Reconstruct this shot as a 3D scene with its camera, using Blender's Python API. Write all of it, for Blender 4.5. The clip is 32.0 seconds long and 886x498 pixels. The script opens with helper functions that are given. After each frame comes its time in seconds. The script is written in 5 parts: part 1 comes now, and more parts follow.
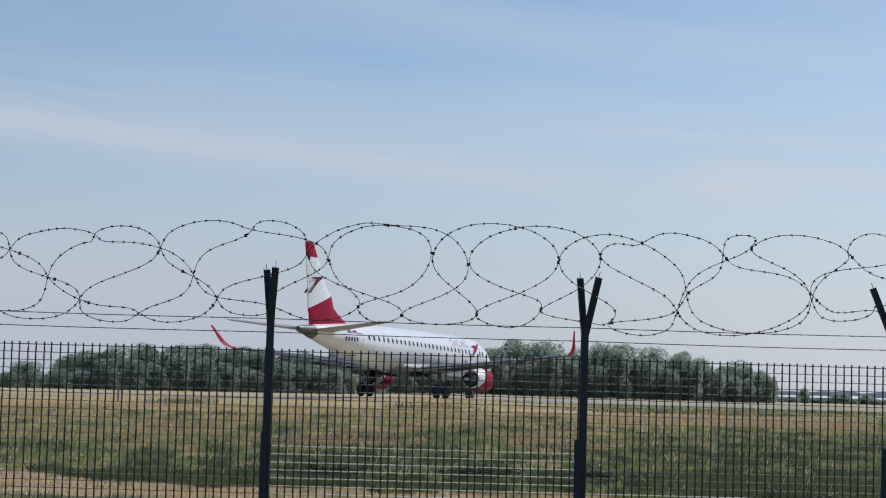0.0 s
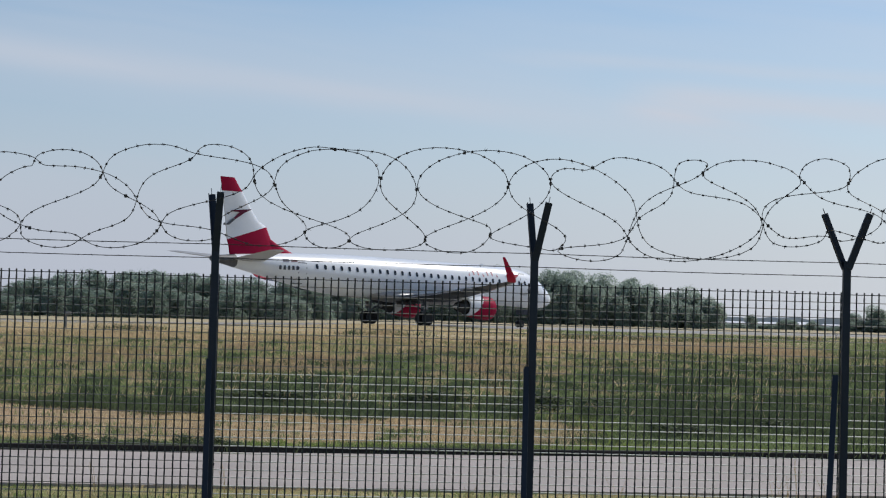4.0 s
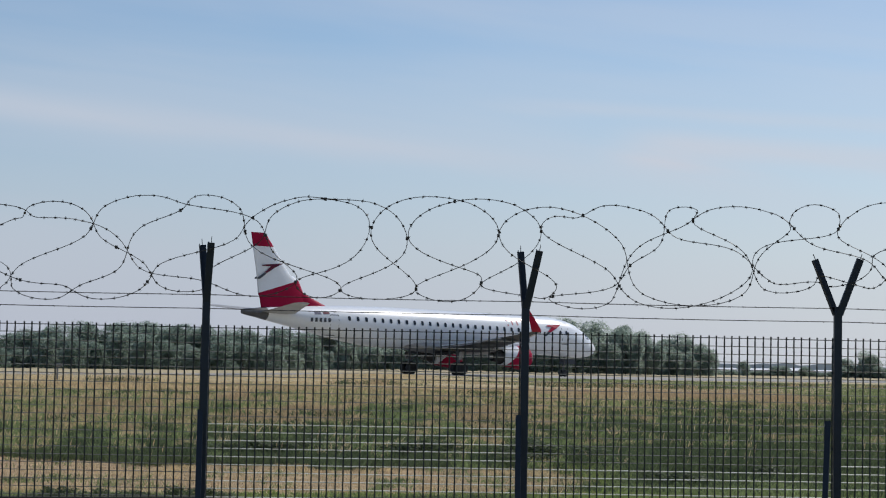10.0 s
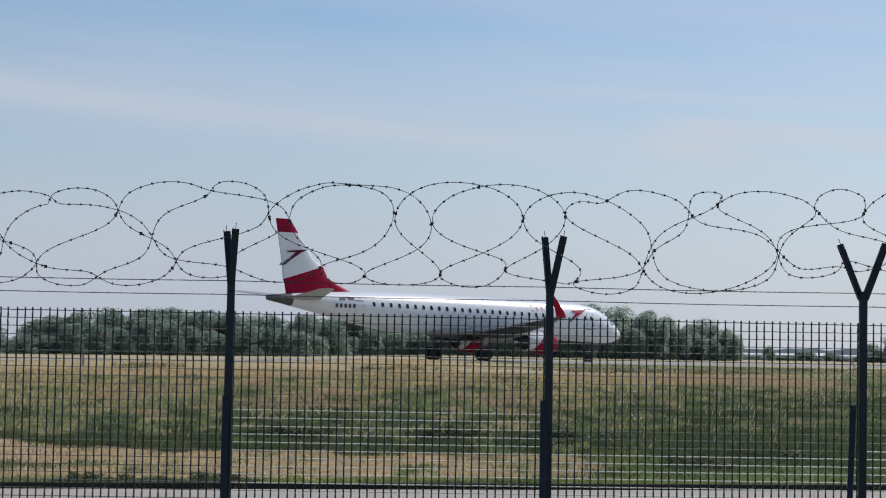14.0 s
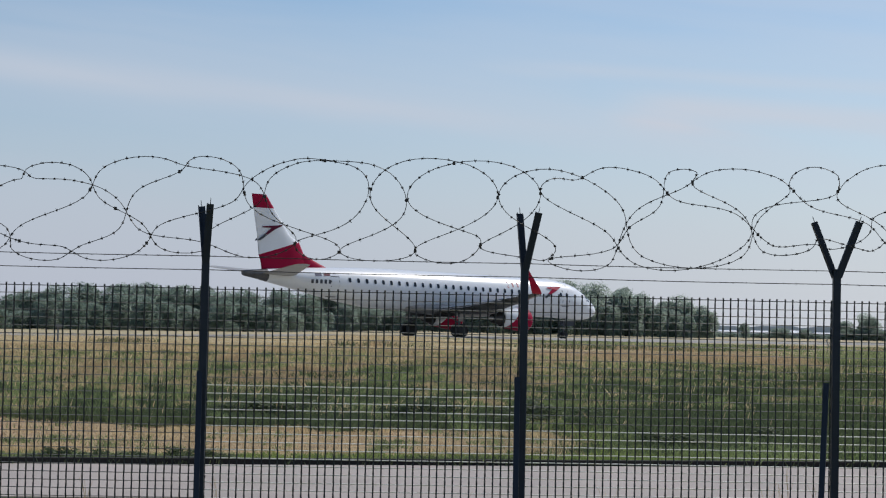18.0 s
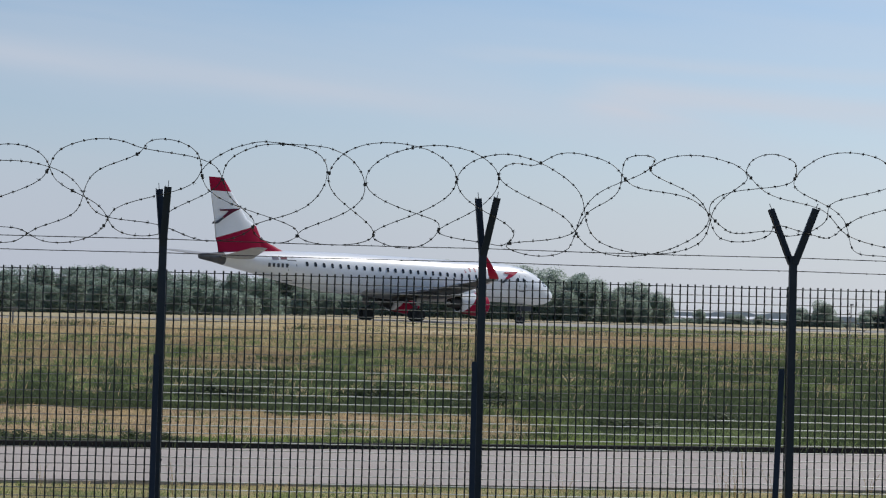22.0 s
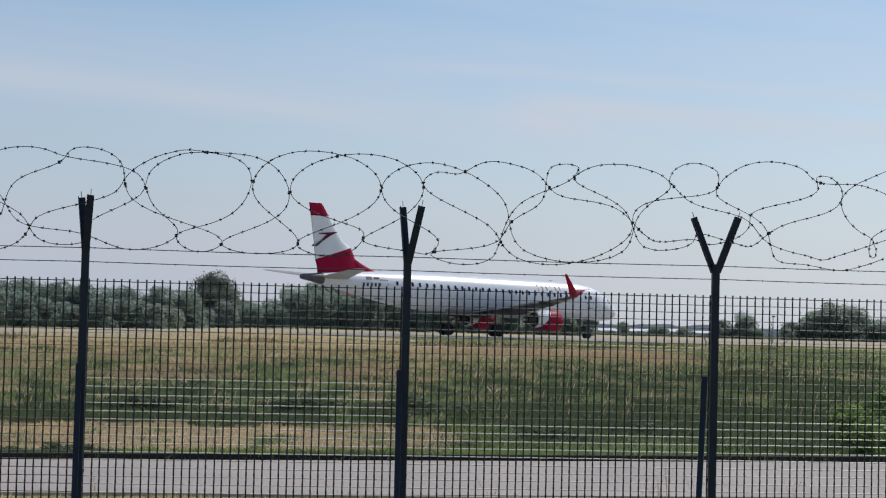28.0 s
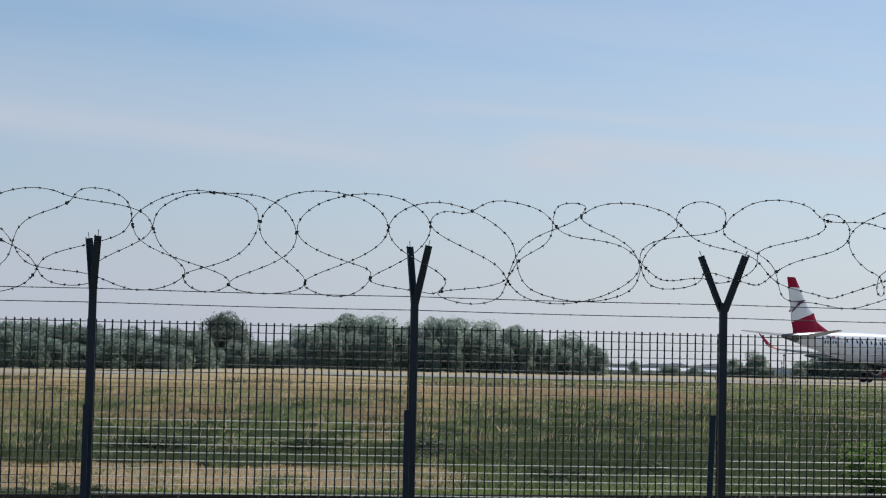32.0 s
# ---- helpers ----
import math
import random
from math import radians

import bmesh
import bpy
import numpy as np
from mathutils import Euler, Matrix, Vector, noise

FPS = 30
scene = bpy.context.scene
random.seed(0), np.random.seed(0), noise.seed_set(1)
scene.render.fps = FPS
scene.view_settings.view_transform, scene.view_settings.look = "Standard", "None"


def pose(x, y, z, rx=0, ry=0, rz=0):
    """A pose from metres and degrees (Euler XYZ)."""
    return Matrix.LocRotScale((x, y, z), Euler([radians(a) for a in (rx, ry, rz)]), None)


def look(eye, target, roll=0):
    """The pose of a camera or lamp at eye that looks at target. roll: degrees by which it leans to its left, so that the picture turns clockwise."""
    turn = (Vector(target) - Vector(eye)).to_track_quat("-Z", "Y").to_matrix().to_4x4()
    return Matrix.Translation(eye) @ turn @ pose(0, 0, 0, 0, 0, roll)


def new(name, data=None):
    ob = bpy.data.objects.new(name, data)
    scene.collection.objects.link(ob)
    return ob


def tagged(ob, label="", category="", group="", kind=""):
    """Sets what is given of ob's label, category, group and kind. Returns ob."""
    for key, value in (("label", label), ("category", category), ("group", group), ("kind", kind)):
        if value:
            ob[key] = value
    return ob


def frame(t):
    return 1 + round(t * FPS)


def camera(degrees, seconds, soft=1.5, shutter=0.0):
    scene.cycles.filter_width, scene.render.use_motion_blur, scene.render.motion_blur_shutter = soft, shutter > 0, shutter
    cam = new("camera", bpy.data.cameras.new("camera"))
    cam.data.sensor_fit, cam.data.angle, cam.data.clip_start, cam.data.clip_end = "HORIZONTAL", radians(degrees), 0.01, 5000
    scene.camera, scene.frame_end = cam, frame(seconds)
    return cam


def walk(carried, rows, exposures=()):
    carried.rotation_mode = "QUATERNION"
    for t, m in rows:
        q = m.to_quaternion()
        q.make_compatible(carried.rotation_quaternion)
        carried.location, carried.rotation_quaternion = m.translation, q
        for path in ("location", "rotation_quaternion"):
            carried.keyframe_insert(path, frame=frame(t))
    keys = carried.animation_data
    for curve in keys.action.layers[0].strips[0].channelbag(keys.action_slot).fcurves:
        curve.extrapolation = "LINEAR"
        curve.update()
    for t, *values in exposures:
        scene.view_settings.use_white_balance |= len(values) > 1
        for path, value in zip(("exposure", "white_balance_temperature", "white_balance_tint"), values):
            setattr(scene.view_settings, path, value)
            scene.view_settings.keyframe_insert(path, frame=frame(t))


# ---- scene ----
# camera: hand-held behind the fence; rows of seconds, place, pitch, yaw and roll
PATH = (
    (0, -0.012, -0.205, 1.65, 4.277, 1.836, 1.646),
    (0.5, -0.011, -0.205, 1.65, 4.382, 2.615, 1.407),
    (1, -0.01, -0.205, 1.65, 4.348, 2.724, 1.322),
    (1.5, -0.009, -0.205, 1.65, 4.242, 2.489, 1.411),
    (2, -0.008, -0.205, 1.65, 3.838, 1.979, 1.323),
    (2.5, -0.007, -0.117, 1.65, 2.708, 1.671, 1.897),
    (3, -0.006, 0, 1.65, 1.849, 1.069, 2.409),
    (3.5, -0.005, 0, 1.65, 1.928, 0.742, 1.891),
    (4, -0.004, 0, 1.65, 2.066, 0.229, 1.599),
    (4.5, -0.003, 0, 1.65, 2.004, -0.891, 1.361),
    (6.5, 0, 0, 1.65, 3.658, -1.349, 1.418),
    (7, 0.001, 0, 1.65, 3.688, -0.853, 1.438),
    (7.5, 0.001, 0, 1.65, 3.654, -0.659, 1.483),
    (8, 0.001, 0, 1.65, 3.673, -0.419, 1.362),
    (8.5, 0.002, 0, 1.65, 3.68, -0.099, 1.291),
    (9, 0.002, 0, 1.65, 3.625, 0.006, 1.3),
    (9.5, 0.002, 0, 1.65, 3.639, 0.06, 1.224),
    (10, 0.002, 0, 1.65, 3.571, 0.007, 1.139),
    (10.5, 0.003, 0, 1.65, 3.463, -0.099, 0.933),
    (11, 0.003, 0, 1.65, 3.48, 0.034, 0.882),
    (11.5, 0.003, 0, 1.65, 3.459, 0.243, 1.018),
    (12, 0.004, 0, 1.65, 3.301, 0.461, 1.193),
    (12.5, 0.004, 0, 1.65, 3.19, 0.697, 1.209),
    (13, 0.004, 0, 1.65, 3.187, 0.854, 1.219),
    (13.5, 0.005, 0, 1.65, 3.199, 0.973, 1.125),
    (14, 0.005, 0, 1.65, 3.116, 0.753, 1.049),
    (14.5, 0.006, 0, 1.65, 2.963, 0.539, 1.116),
    (15, 0.007, 0, 1.65, 2.835, 0.349, 1.127),
    (15.5, 0.008, 0, 1.65, 2.742, 0.282, 1.122),
    (17.5, 0.012, 0, 1.65, 2.486, 0.001, 1.293),
    (18, 0.013, 0, 1.65, 2.399, 0, 1.241),
    (18.5, 0.014, 0, 1.65, 2.344, 0.026, 1.077),
    (19, 0.015, 0, 1.65, 2.265, -0.07, 0.918),
    (19.5, 0.013, 0, 1.65, 2.237, -0.374, 1.012),
    (20, 0.011, 0, 1.65, 2.342, -0.644, 1.257),
    (20.5, 0.009, 0, 1.65, 2.287, -0.853, 1.219),
    (21, 0.008, 0, 1.65, 2.154, -1.061, 1.299),
    (21.5, 0.006, 0, 1.65, 1.996, -1.273, 1.49),
    (22, 0.004, 0, 1.65, 1.956, -1.332, 1.543),
    (22.5, 0.002, 0, 1.65, 2.043, -1.235, 1.642),
    (23, 0, 0, 1.65, 2.148, -1.044, 1.628),
    (23.5, -0.001, 0, 1.646, 2.279, -0.948, 1.634),
    (24, -0.003, 0, 1.642, 2.411, -0.873, 1.597),
    (24.5, -0.004, 0, 1.638, 2.361, -1.009, 1.54),
    (25, -0.005, 0, 1.631, 2.202, -1.366, 1.695),
    (25.5, -0.007, 0, 1.624, 2.043, -1.868, 1.744),
    (26, -0.008, 0, 1.617, 1.942, -2.491, 1.72),
    (26.5, -0.005, 0, 1.617, 2.04, -2.874, 1.77),
    (28.5, 0.008, 0, 1.616, 2.441, -3.795, 1.253),
    (29, 0.011, 0, 1.616, 2.431, -3.795, 1.052),
    (29.5, 0.014, 0, 1.615, 2.478, -3.713, 0.851),
    (30, 0.017, 0, 1.615, 2.528, -3.457, 0.758),
    (30.5, 0.02, 0, 1.615, 2.598, -3.339, 0.734),
    (31, 0.024, 0, 1.614, 2.511, -3.272, 0.425),
    (31.5, 0.027, 0, 1.614, 2.894, -3.176, 0.735),
    (32, 0.03, 0, 1.614, 3.624, -3.294, 1.24),
)

cam = camera(26.73, 32.0, soft=1.17)


def aim(x, y, z, pitch, yaw, roll):
    p, w = radians(pitch), radians(yaw)
    ahead = Vector((-math.sin(w) * math.cos(p), math.cos(w) * math.cos(p), math.sin(p)))
    return look((x, y, z), Vector((x, y, z)) + ahead, roll)


walk(cam, [(t, aim(*row)) for t, *row in PATH], exposures=((0.0, 0.0), (32.0, 0.0)))

# ---- light ----
SUN_EL, SUN_AZ = 45.0, 42.0   # azimuth from +x towards +y


def make_world():
    w = bpy.data.worlds.new("sky")
    scene.world = w
    w.use_nodes = True
    nt = w.node_tree
    nt.nodes.clear()
    out = nt.nodes.new("ShaderNodeOutputWorld")
    bg = nt.nodes.new("ShaderNodeBackground")
    sky = nt.nodes.new("ShaderNodeTexSky")
    sky.sky_type, sky.sun_disc = "NISHITA", False
    sky.sun_elevation, sky.sun_rotation = radians(SUN_EL), radians(90 - SUN_AZ)
    sky.altitude, sky.air_density, sky.dust_density, sky.ozone_density = 100, 1.0, 0.5, 3.4
    geo = nt.nodes.new("ShaderNodeTexCoord")
    sep = nt.nodes.new("ShaderNodeSeparateXYZ")
    nt.links.new(geo.outputs["Generated"], sep.inputs[0])
    # thin cirrus streaks on a high flat layer
    def maths(op, a, b=None, c=None):
        n = nt.nodes.new("ShaderNodeMath")
        n.operation = op
        for i, v in enumerate((a, b, c)):
            if v is None:
                continue
            if isinstance(v, (int, float)):
                n.inputs[i].default_value = v
            else:
                nt.links.new(v, n.inputs[i])
        return n.outputs[0]
    z = maths("MAXIMUM", sep.outputs["Z"], 0.0)
    comb = nt.nodes.new("ShaderNodeCombineXYZ")
    nt.links.new(maths("MULTIPLY", sep.outputs["X"], 1.5), comb.inputs[0])
    nt.links.new(maths("MULTIPLY", sep.outputs["Y"], 1.5), comb.inputs[1])
    nt.links.new(maths("ADD", maths("MULTIPLY", z, 15.0), maths("MULTIPLY_ADD", sep.outputs["X"], 1.7, 0.73)), comb.inputs[2])
    noise_a = nt.nodes.new("ShaderNodeTexNoise")
    noise_a.inputs["Scale"].default_value, noise_a.inputs["Detail"].default_value = 1.15, 5
    noise_a.inputs["Roughness"].default_value = 0.45
    noise_a.inputs["Distortion"].default_value = 0.3
    nt.links.new(comb.outputs[0], noise_a.inputs["Vector"])
    ramp = nt.nodes.new("ShaderNodeValToRGB")
    ramp.color_ramp.elements[0].position, ramp.color_ramp.elements[1].position = 0.46, 0.62
    nt.links.new(noise_a.outputs["Fac"], ramp.inputs[0])
    mix = nt.nodes.new("ShaderNodeMix")
    mix.data_type = "RGBA"
    # three long wisps of cirrus among the rest
    wisps = maths("MULTIPLY", ramp.outputs[0], 0.27)
    wave = maths("MULTIPLY", maths("SUBTRACT", noise_a.outputs["Fac"], 0.5), 0.05)
    for middle, slope, thick, x0, x1, strength in ((0.114, -0.085, 0.011, 0.13, -0.06, 0.55), (0.1445, -0.06, 0.005, -0.01, 0.08, 0.4), (0.1295, -0.09, 0.008, 0.075, 0.13, 1.15)):
        off = maths("DIVIDE", maths("SUBTRACT", maths("ADD", sep.outputs["Z"], wave), maths("MULTIPLY_ADD", sep.outputs["X"], slope, middle)), thick)
        body = maths("POWER", math.e, maths("MULTIPLY", maths("MULTIPLY", off, off), -1.0))
        reach = nt.nodes.new("ShaderNodeMapRange")
        reach.interpolation_type = "SMOOTHSTEP"
        reach.inputs[1].default_value, reach.inputs[2].default_value = x0, x1
        nt.links.new(sep.outputs["X"], reach.inputs[0])
        grain = maths("MULTIPLY_ADD", noise_a.outputs["Fac"], 1.8, -0.3)
        wisps = maths("ADD", wisps, maths("MULTIPLY", maths("MULTIPLY", maths("MULTIPLY", body, reach.outputs[0]), maths("MAXIMUM", grain, 0.0)), strength))
    nt.links.new(maths("MINIMUM", wisps, 0.9), mix.inputs[0])
    nt.links.new(sky.outputs[0], mix.inputs[6])
    mix.inputs[7].default_value = (6.2, 6.45, 7.15, 1)
    # haze near the horizon
    haze = nt.nodes.new("ShaderNodeMix")
    haze.data_type = "RGBA"
    hz = nt.nodes.new("ShaderNodeMapRange")
    hz.inputs[1].default_value, hz.inputs[2].default_value = 0.0, 0.19
    hz.inputs[3].default_value, hz.inputs[4].default_value = 0.85, 0.0
    hz.interpolation_type = "SMOOTHSTEP"
    nt.links.new(z, hz.inputs[0])
    nt.links.new(hz.outputs[0], haze.inputs[0])
    nt.links.new(mix.outputs[2], haze.inputs[6])
    # the haze is whiter towards the sun
    sunward = nt.nodes.new("ShaderNodeMapRange")
    sunward.inputs[1].default_value, sunward.inputs[2].default_value = -0.1, 0.35
    nt.links.new(sep.outputs["X"], sunward.inputs[0])
    glow = nt.nodes.new("ShaderNodeMix")
    glow.data_type = "RGBA"
    nt.links.new(sunward.outputs[0], glow.inputs[0])
    glow.inputs[6].default_value, glow.inputs[7].default_value = (4.6, 5.05, 6.25, 1), (5.9, 6.35, 7.22, 1)
    nt.links.new(glow.outputs[2], haze.inputs[7])
    nt.links.new(haze.outputs[2], bg.inputs[0])
    bg.inputs[1].default_value = 0.098
    nt.links.new(bg.outputs[0], out.inputs[0])


make_world()
sun = new("sun", bpy.data.lights.new("sun", "SUN"))
sun.data.energy, sun.data.angle, sun.data.color = 3.4, radians(0.6), (1.0, 0.96, 0.90)
e, a = radians(SUN_EL), radians(SUN_AZ)
sun.matrix_world = look((math.cos(e) * math.cos(a) * 50, math.cos(e) * math.sin(a) * 50, math.sin(e) * 50), (0, 0, 0))


# ---- materials ----
def material(name, color, rough=0.6, metal=0.0, second=None, scale=4.0, fine=40.0, bump=0.0, amount=0.5, rand=0.0, spec=0.5, coat=0.0, through_light=0.0):
    """Base colour broken up by noise at two scales, with fine relief."""
    m = bpy.data.materials.new(name)
    m.use_nodes = True
    nt = m.node_tree
    b = nt.nodes["Principled BSDF"]
    b.inputs["Roughness"].default_value, b.inputs["Metallic"].default_value = rough, metal
    b.inputs["Specular IOR Level"].default_value = spec
    b.inputs["Coat Weight"].default_value = coat
    second = second or tuple(c * 0.75 for c in color)
    tc = nt.nodes.new("ShaderNodeTexCoord")
    big, small = nt.nodes.new("ShaderNodeTexNoise"), nt.nodes.new("ShaderNodeTexNoise")
    big.inputs["Scale"].default_value, big.inputs["Detail"].default_value = scale, 4
    small.inputs["Scale"].default_value, small.inputs["Detail"].default_value = fine, 3
    for n in (big, small):
        nt.links.new(tc.outputs["Object"], n.inputs["Vector"])
    addn = nt.nodes.new("ShaderNodeMath")
    addn.operation = "MULTIPLY_ADD"
    nt.links.new(small.outputs["Fac"], addn.inputs[0])
    addn.inputs[1].default_value = 0.6
    nt.links.new(big.outputs["Fac"], addn.inputs[2])
    rng = nt.nodes.new("ShaderNodeMapRange")
    rng.inputs[1].default_value, rng.inputs[2].default_value = 0.8 - amount * 0.5, 0.8 + amount * 0.5
    nt.links.new(addn.outputs[0], rng.inputs[0])
    mix = nt.nodes.new("ShaderNodeMix")
    mix.data_type = "RGBA"
    nt.links.new(rng.outputs[0], mix.inputs[0])
    mix.inputs[6].default_value, mix.inputs[7].default_value = (*color, 1), (*second, 1)
    last = mix.outputs[2]
    if rand:
        info = nt.nodes.new("ShaderNodeNewGeometry")
        hsv = nt.nodes.new("ShaderNodeHueSaturation")
        mr = nt.nodes.new("ShaderNodeMapRange")
        mr.inputs[3].default_value, mr.inputs[4].default_value = 1 - rand, 1 + rand
        nt.links.new(info.outputs["Random Per Island"], mr.inputs[0])
        nt.links.new(mr.outputs[0], hsv.inputs["Value"])
        nt.links.new(last, hsv.inputs["Color"])
        last = hsv.outputs[0]
    nt.links.new(last, b.inputs["Base Color"])
    if through_light:
        # thin leaves let part of the light through
        tr, ms = nt.nodes.new("ShaderNodeBsdfTranslucent"), nt.nodes.new("ShaderNodeMixShader")
        nt.links.new(last, tr.inputs[0])
        ms.inputs[0].default_value = through_light
        nt.links.new(b.outputs[0], ms.inputs[1])
        nt.links.new(tr.outputs[0], ms.inputs[2])
        nt.links.new(ms.outputs[0], nt.nodes["Material Output"].inputs[0])
    if bump:
        bp = nt.nodes.new("ShaderNodeBump")
        bp.inputs["Strength"].default_value, bp.inputs["Distance"].default_value = bump, 0.02
        nt.links.new(small.outputs["Fac"], bp.inputs["Height"])
        nt.links.new(bp.outputs[0], b.inputs["Normal"])
    return m


M = dict(
    post=material("dark_blue_paint", (0.009, 0.017, 0.032), 0.45, second=(0.014, 0.024, 0.042), scale=9, fine=120, bump=0.1, spec=0.25),
    wire=material("coated_wire", (0.016, 0.021, 0.024), 0.5, second=(0.028, 0.034, 0.037), scale=6, fine=90, spec=0.25),
    cross=material("galvanised_wire", (0.26, 0.26, 0.25), 0.55, metal=0.3, second=(0.17, 0.17, 0.165), scale=3, fine=60),
    glint=material("sun_glint_wire", (0.84, 0.83, 0.78), 0.5, metal=0.15, second=(0.62, 0.63, 0.60), scale=3, fine=60),
    barb=material("weathered_wire", (0.030, 0.032, 0.036), 0.5, metal=0.5, second=(0.05, 0.045, 0.04), scale=5, fine=80),
    white=material("white_paint", (0.78, 0.81, 0.85), 0.28, second=(0.68, 0.71, 0.75), scale=0.6, fine=6, coat=0.3, amount=0.9),
    # far darker than the wings' own grey: their underside shade is in it
    grey=material("shaded_grey_paint", (0.075, 0.085, 0.10), 0.6, second=(0.055, 0.062, 0.075), scale=0.8, fine=7, spec=0.15),
    crimson=material("dark_crimson_paint", (0.11, 0.004, 0.03), 0.45, second=(0.085, 0.004, 0.025), scale=1.0, fine=9, spec=0.2),
    red=material("red_paint", (0.32, 0.006, 0.042), 0.5, second=(0.28, 0.005, 0.036), scale=1.0, fine=9, spec=0.08),
    pale=material("pale_grey_paint", (0.38, 0.37, 0.36), 0.4, second=(0.31, 0.30, 0.29), scale=0.8, fine=7),
    metal=material("bare_metal", (0.55, 0.55, 0.56), 0.3, metal=0.9, second=(0.42, 0.42, 0.43), scale=2, fine=20),
    tail=material("dark_grey_paint", (0.10, 0.105, 0.115), 0.4, second=(0.05, 0.05, 0.055), scale=1.5, fine=10),
    hot=material("burnt_metal", (0.018, 0.018, 0.019), 0.55, metal=0.2, second=(0.03, 0.029, 0.028), scale=3, fine=20),
    glass=material("cabin_glass", (0.012, 0.015, 0.02), 0.12, second=(0.02, 0.024, 0.03), scale=3, fine=10),
    rubber=material("tyre_rubber", (0.018, 0.018, 0.019), 0.8, second=(0.03, 0.03, 0.03), scale=5, fine=40),
    mark=material("dark_lettering", (0.05, 0.06, 0.08), 0.5, scale=4, fine=20),
    navy=material("navy_paint", (0.02, 0.03, 0.10), 0.5, scale=4, fine=20),
    faded=material("red_lettering", (0.46, 0.16, 0.19), 0.5, scale=4, fine=20),
    bark=material("bark", (0.10, 0.075, 0.055), 0.9, second=(0.06, 0.045, 0.035), scale=3, fine=20, bump=0.5),
    # tree leaves lightened: the distance haze is put into their base colours
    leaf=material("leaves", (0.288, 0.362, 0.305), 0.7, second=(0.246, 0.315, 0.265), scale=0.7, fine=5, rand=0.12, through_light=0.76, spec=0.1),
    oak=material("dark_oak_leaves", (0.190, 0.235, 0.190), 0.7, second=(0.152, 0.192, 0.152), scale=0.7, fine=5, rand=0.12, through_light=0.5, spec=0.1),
    hazed=material("haze_paled_leaves", (0.350, 0.420, 0.360), 0.7, second=(0.297, 0.359, 0.308), scale=0.7, fine=5, rand=0.12, through_light=0.82, spec=0.1),
    roof=material("pale_sheet_roof", (0.75, 0.76, 0.78), 0.5, second=(0.65, 0.66, 0.68), scale=0.1, fine=1),
    cladding=material("grey_cladding", (0.35, 0.38, 0.42), 0.6, second=(0.28, 0.30, 0.34), scale=0.1, fine=1),
    straw=material("dry_grass", (0.71, 0.57, 0.35), 0.8, second=(0.57, 0.445, 0.25), scale=0.25, fine=2, rand=0.3, through_light=0.45),
    blade=material("green_grass", (0.29, 0.345, 0.15), 0.7, second=(0.19, 0.245, 0.104), scale=0.3, fine=2, rand=0.3, through_light=0.45),
    weed=material("weed_leaves", (0.135, 0.172, 0.082), 0.6, second=(0.082, 0.108, 0.052), scale=0.5, fine=4, rand=0.35, through_light=0.45),
    lush=material("lush_leaves", (0.20, 0.29, 0.085), 0.6, second=(0.13, 0.20, 0.055), scale=1.5, fine=9, rand=0.35, through_light=0.5),
    kerb=material("dark_kerb", (0.026, 0.023, 0.020), 0.95, second=(0.016, 0.015, 0.013), scale=1.5, fine=20, bump=0.4),
    road=material("pale_asphalt", (0.385, 0.338, 0.312), 0.9, second=(0.30, 0.266, 0.244), scale=0.7, fine=60, bump=0.15),
    runway=material("runway_concrete", (0.34, 0.33, 0.315), 0.95, second=(0.27, 0.265, 0.255), scale=0.15, fine=3, spec=0.15),
    russet=material("brown_dry_grass", (0.56, 0.425, 0.265), 0.85, second=(0.43, 0.32, 0.195), scale=0.4, fine=3, rand=0.3, through_light=0.4),
    lime=material("short_lawn_grass", (0.27, 0.34, 0.10), 0.7, second=(0.17, 0.23, 0.07), scale=0.5, fine=4, rand=0.3, through_light=0.45),
    pole=material("marker_paint", (0.20, 0.20, 0.20), 0.6, second=(0.10, 0.10, 0.10), scale=3, fine=20),
)


# ---- small tools ----
def mesh_of(bm, name, mat, smooth=False):
    me = bpy.data.meshes.new(name)
    bm.to_mesh(me)
    bm.free()
    for m in (mat if isinstance(mat, (list, tuple)) else [mat]):
        me.materials.append(m)
    if smooth:
        me.shade_smooth()
    return me


def part(name, bm, mat, parent, label="", smooth=False, m=None):
    ob = new(name, bm if isinstance(bm, bpy.types.Mesh) else mesh_of(bm, name, mat, smooth))
    ob.parent = parent
    if m is not None:
        ob.matrix_local = m
    return tagged(ob, label)


def thing(name, label, category, group="", kind="", m=None):
    ob = new(name)
    if m is not None:
        ob.matrix_world = m
    return tagged(ob, label, category, group, kind)


def box(bm, size, m=None, bevel=0.0):
    made = bmesh.ops.create_cube(bm, size=1.0, matrix=(m or Matrix()) @ Matrix.Diagonal((*size, 1)))
    if bevel:
        edges = list({e for v in made["verts"] for e in v.link_edges})
        bmesh.ops.bevel(bm, geom=edges, offset=bevel, segments=2, affect="EDGES", profile=0.6)
    return bm


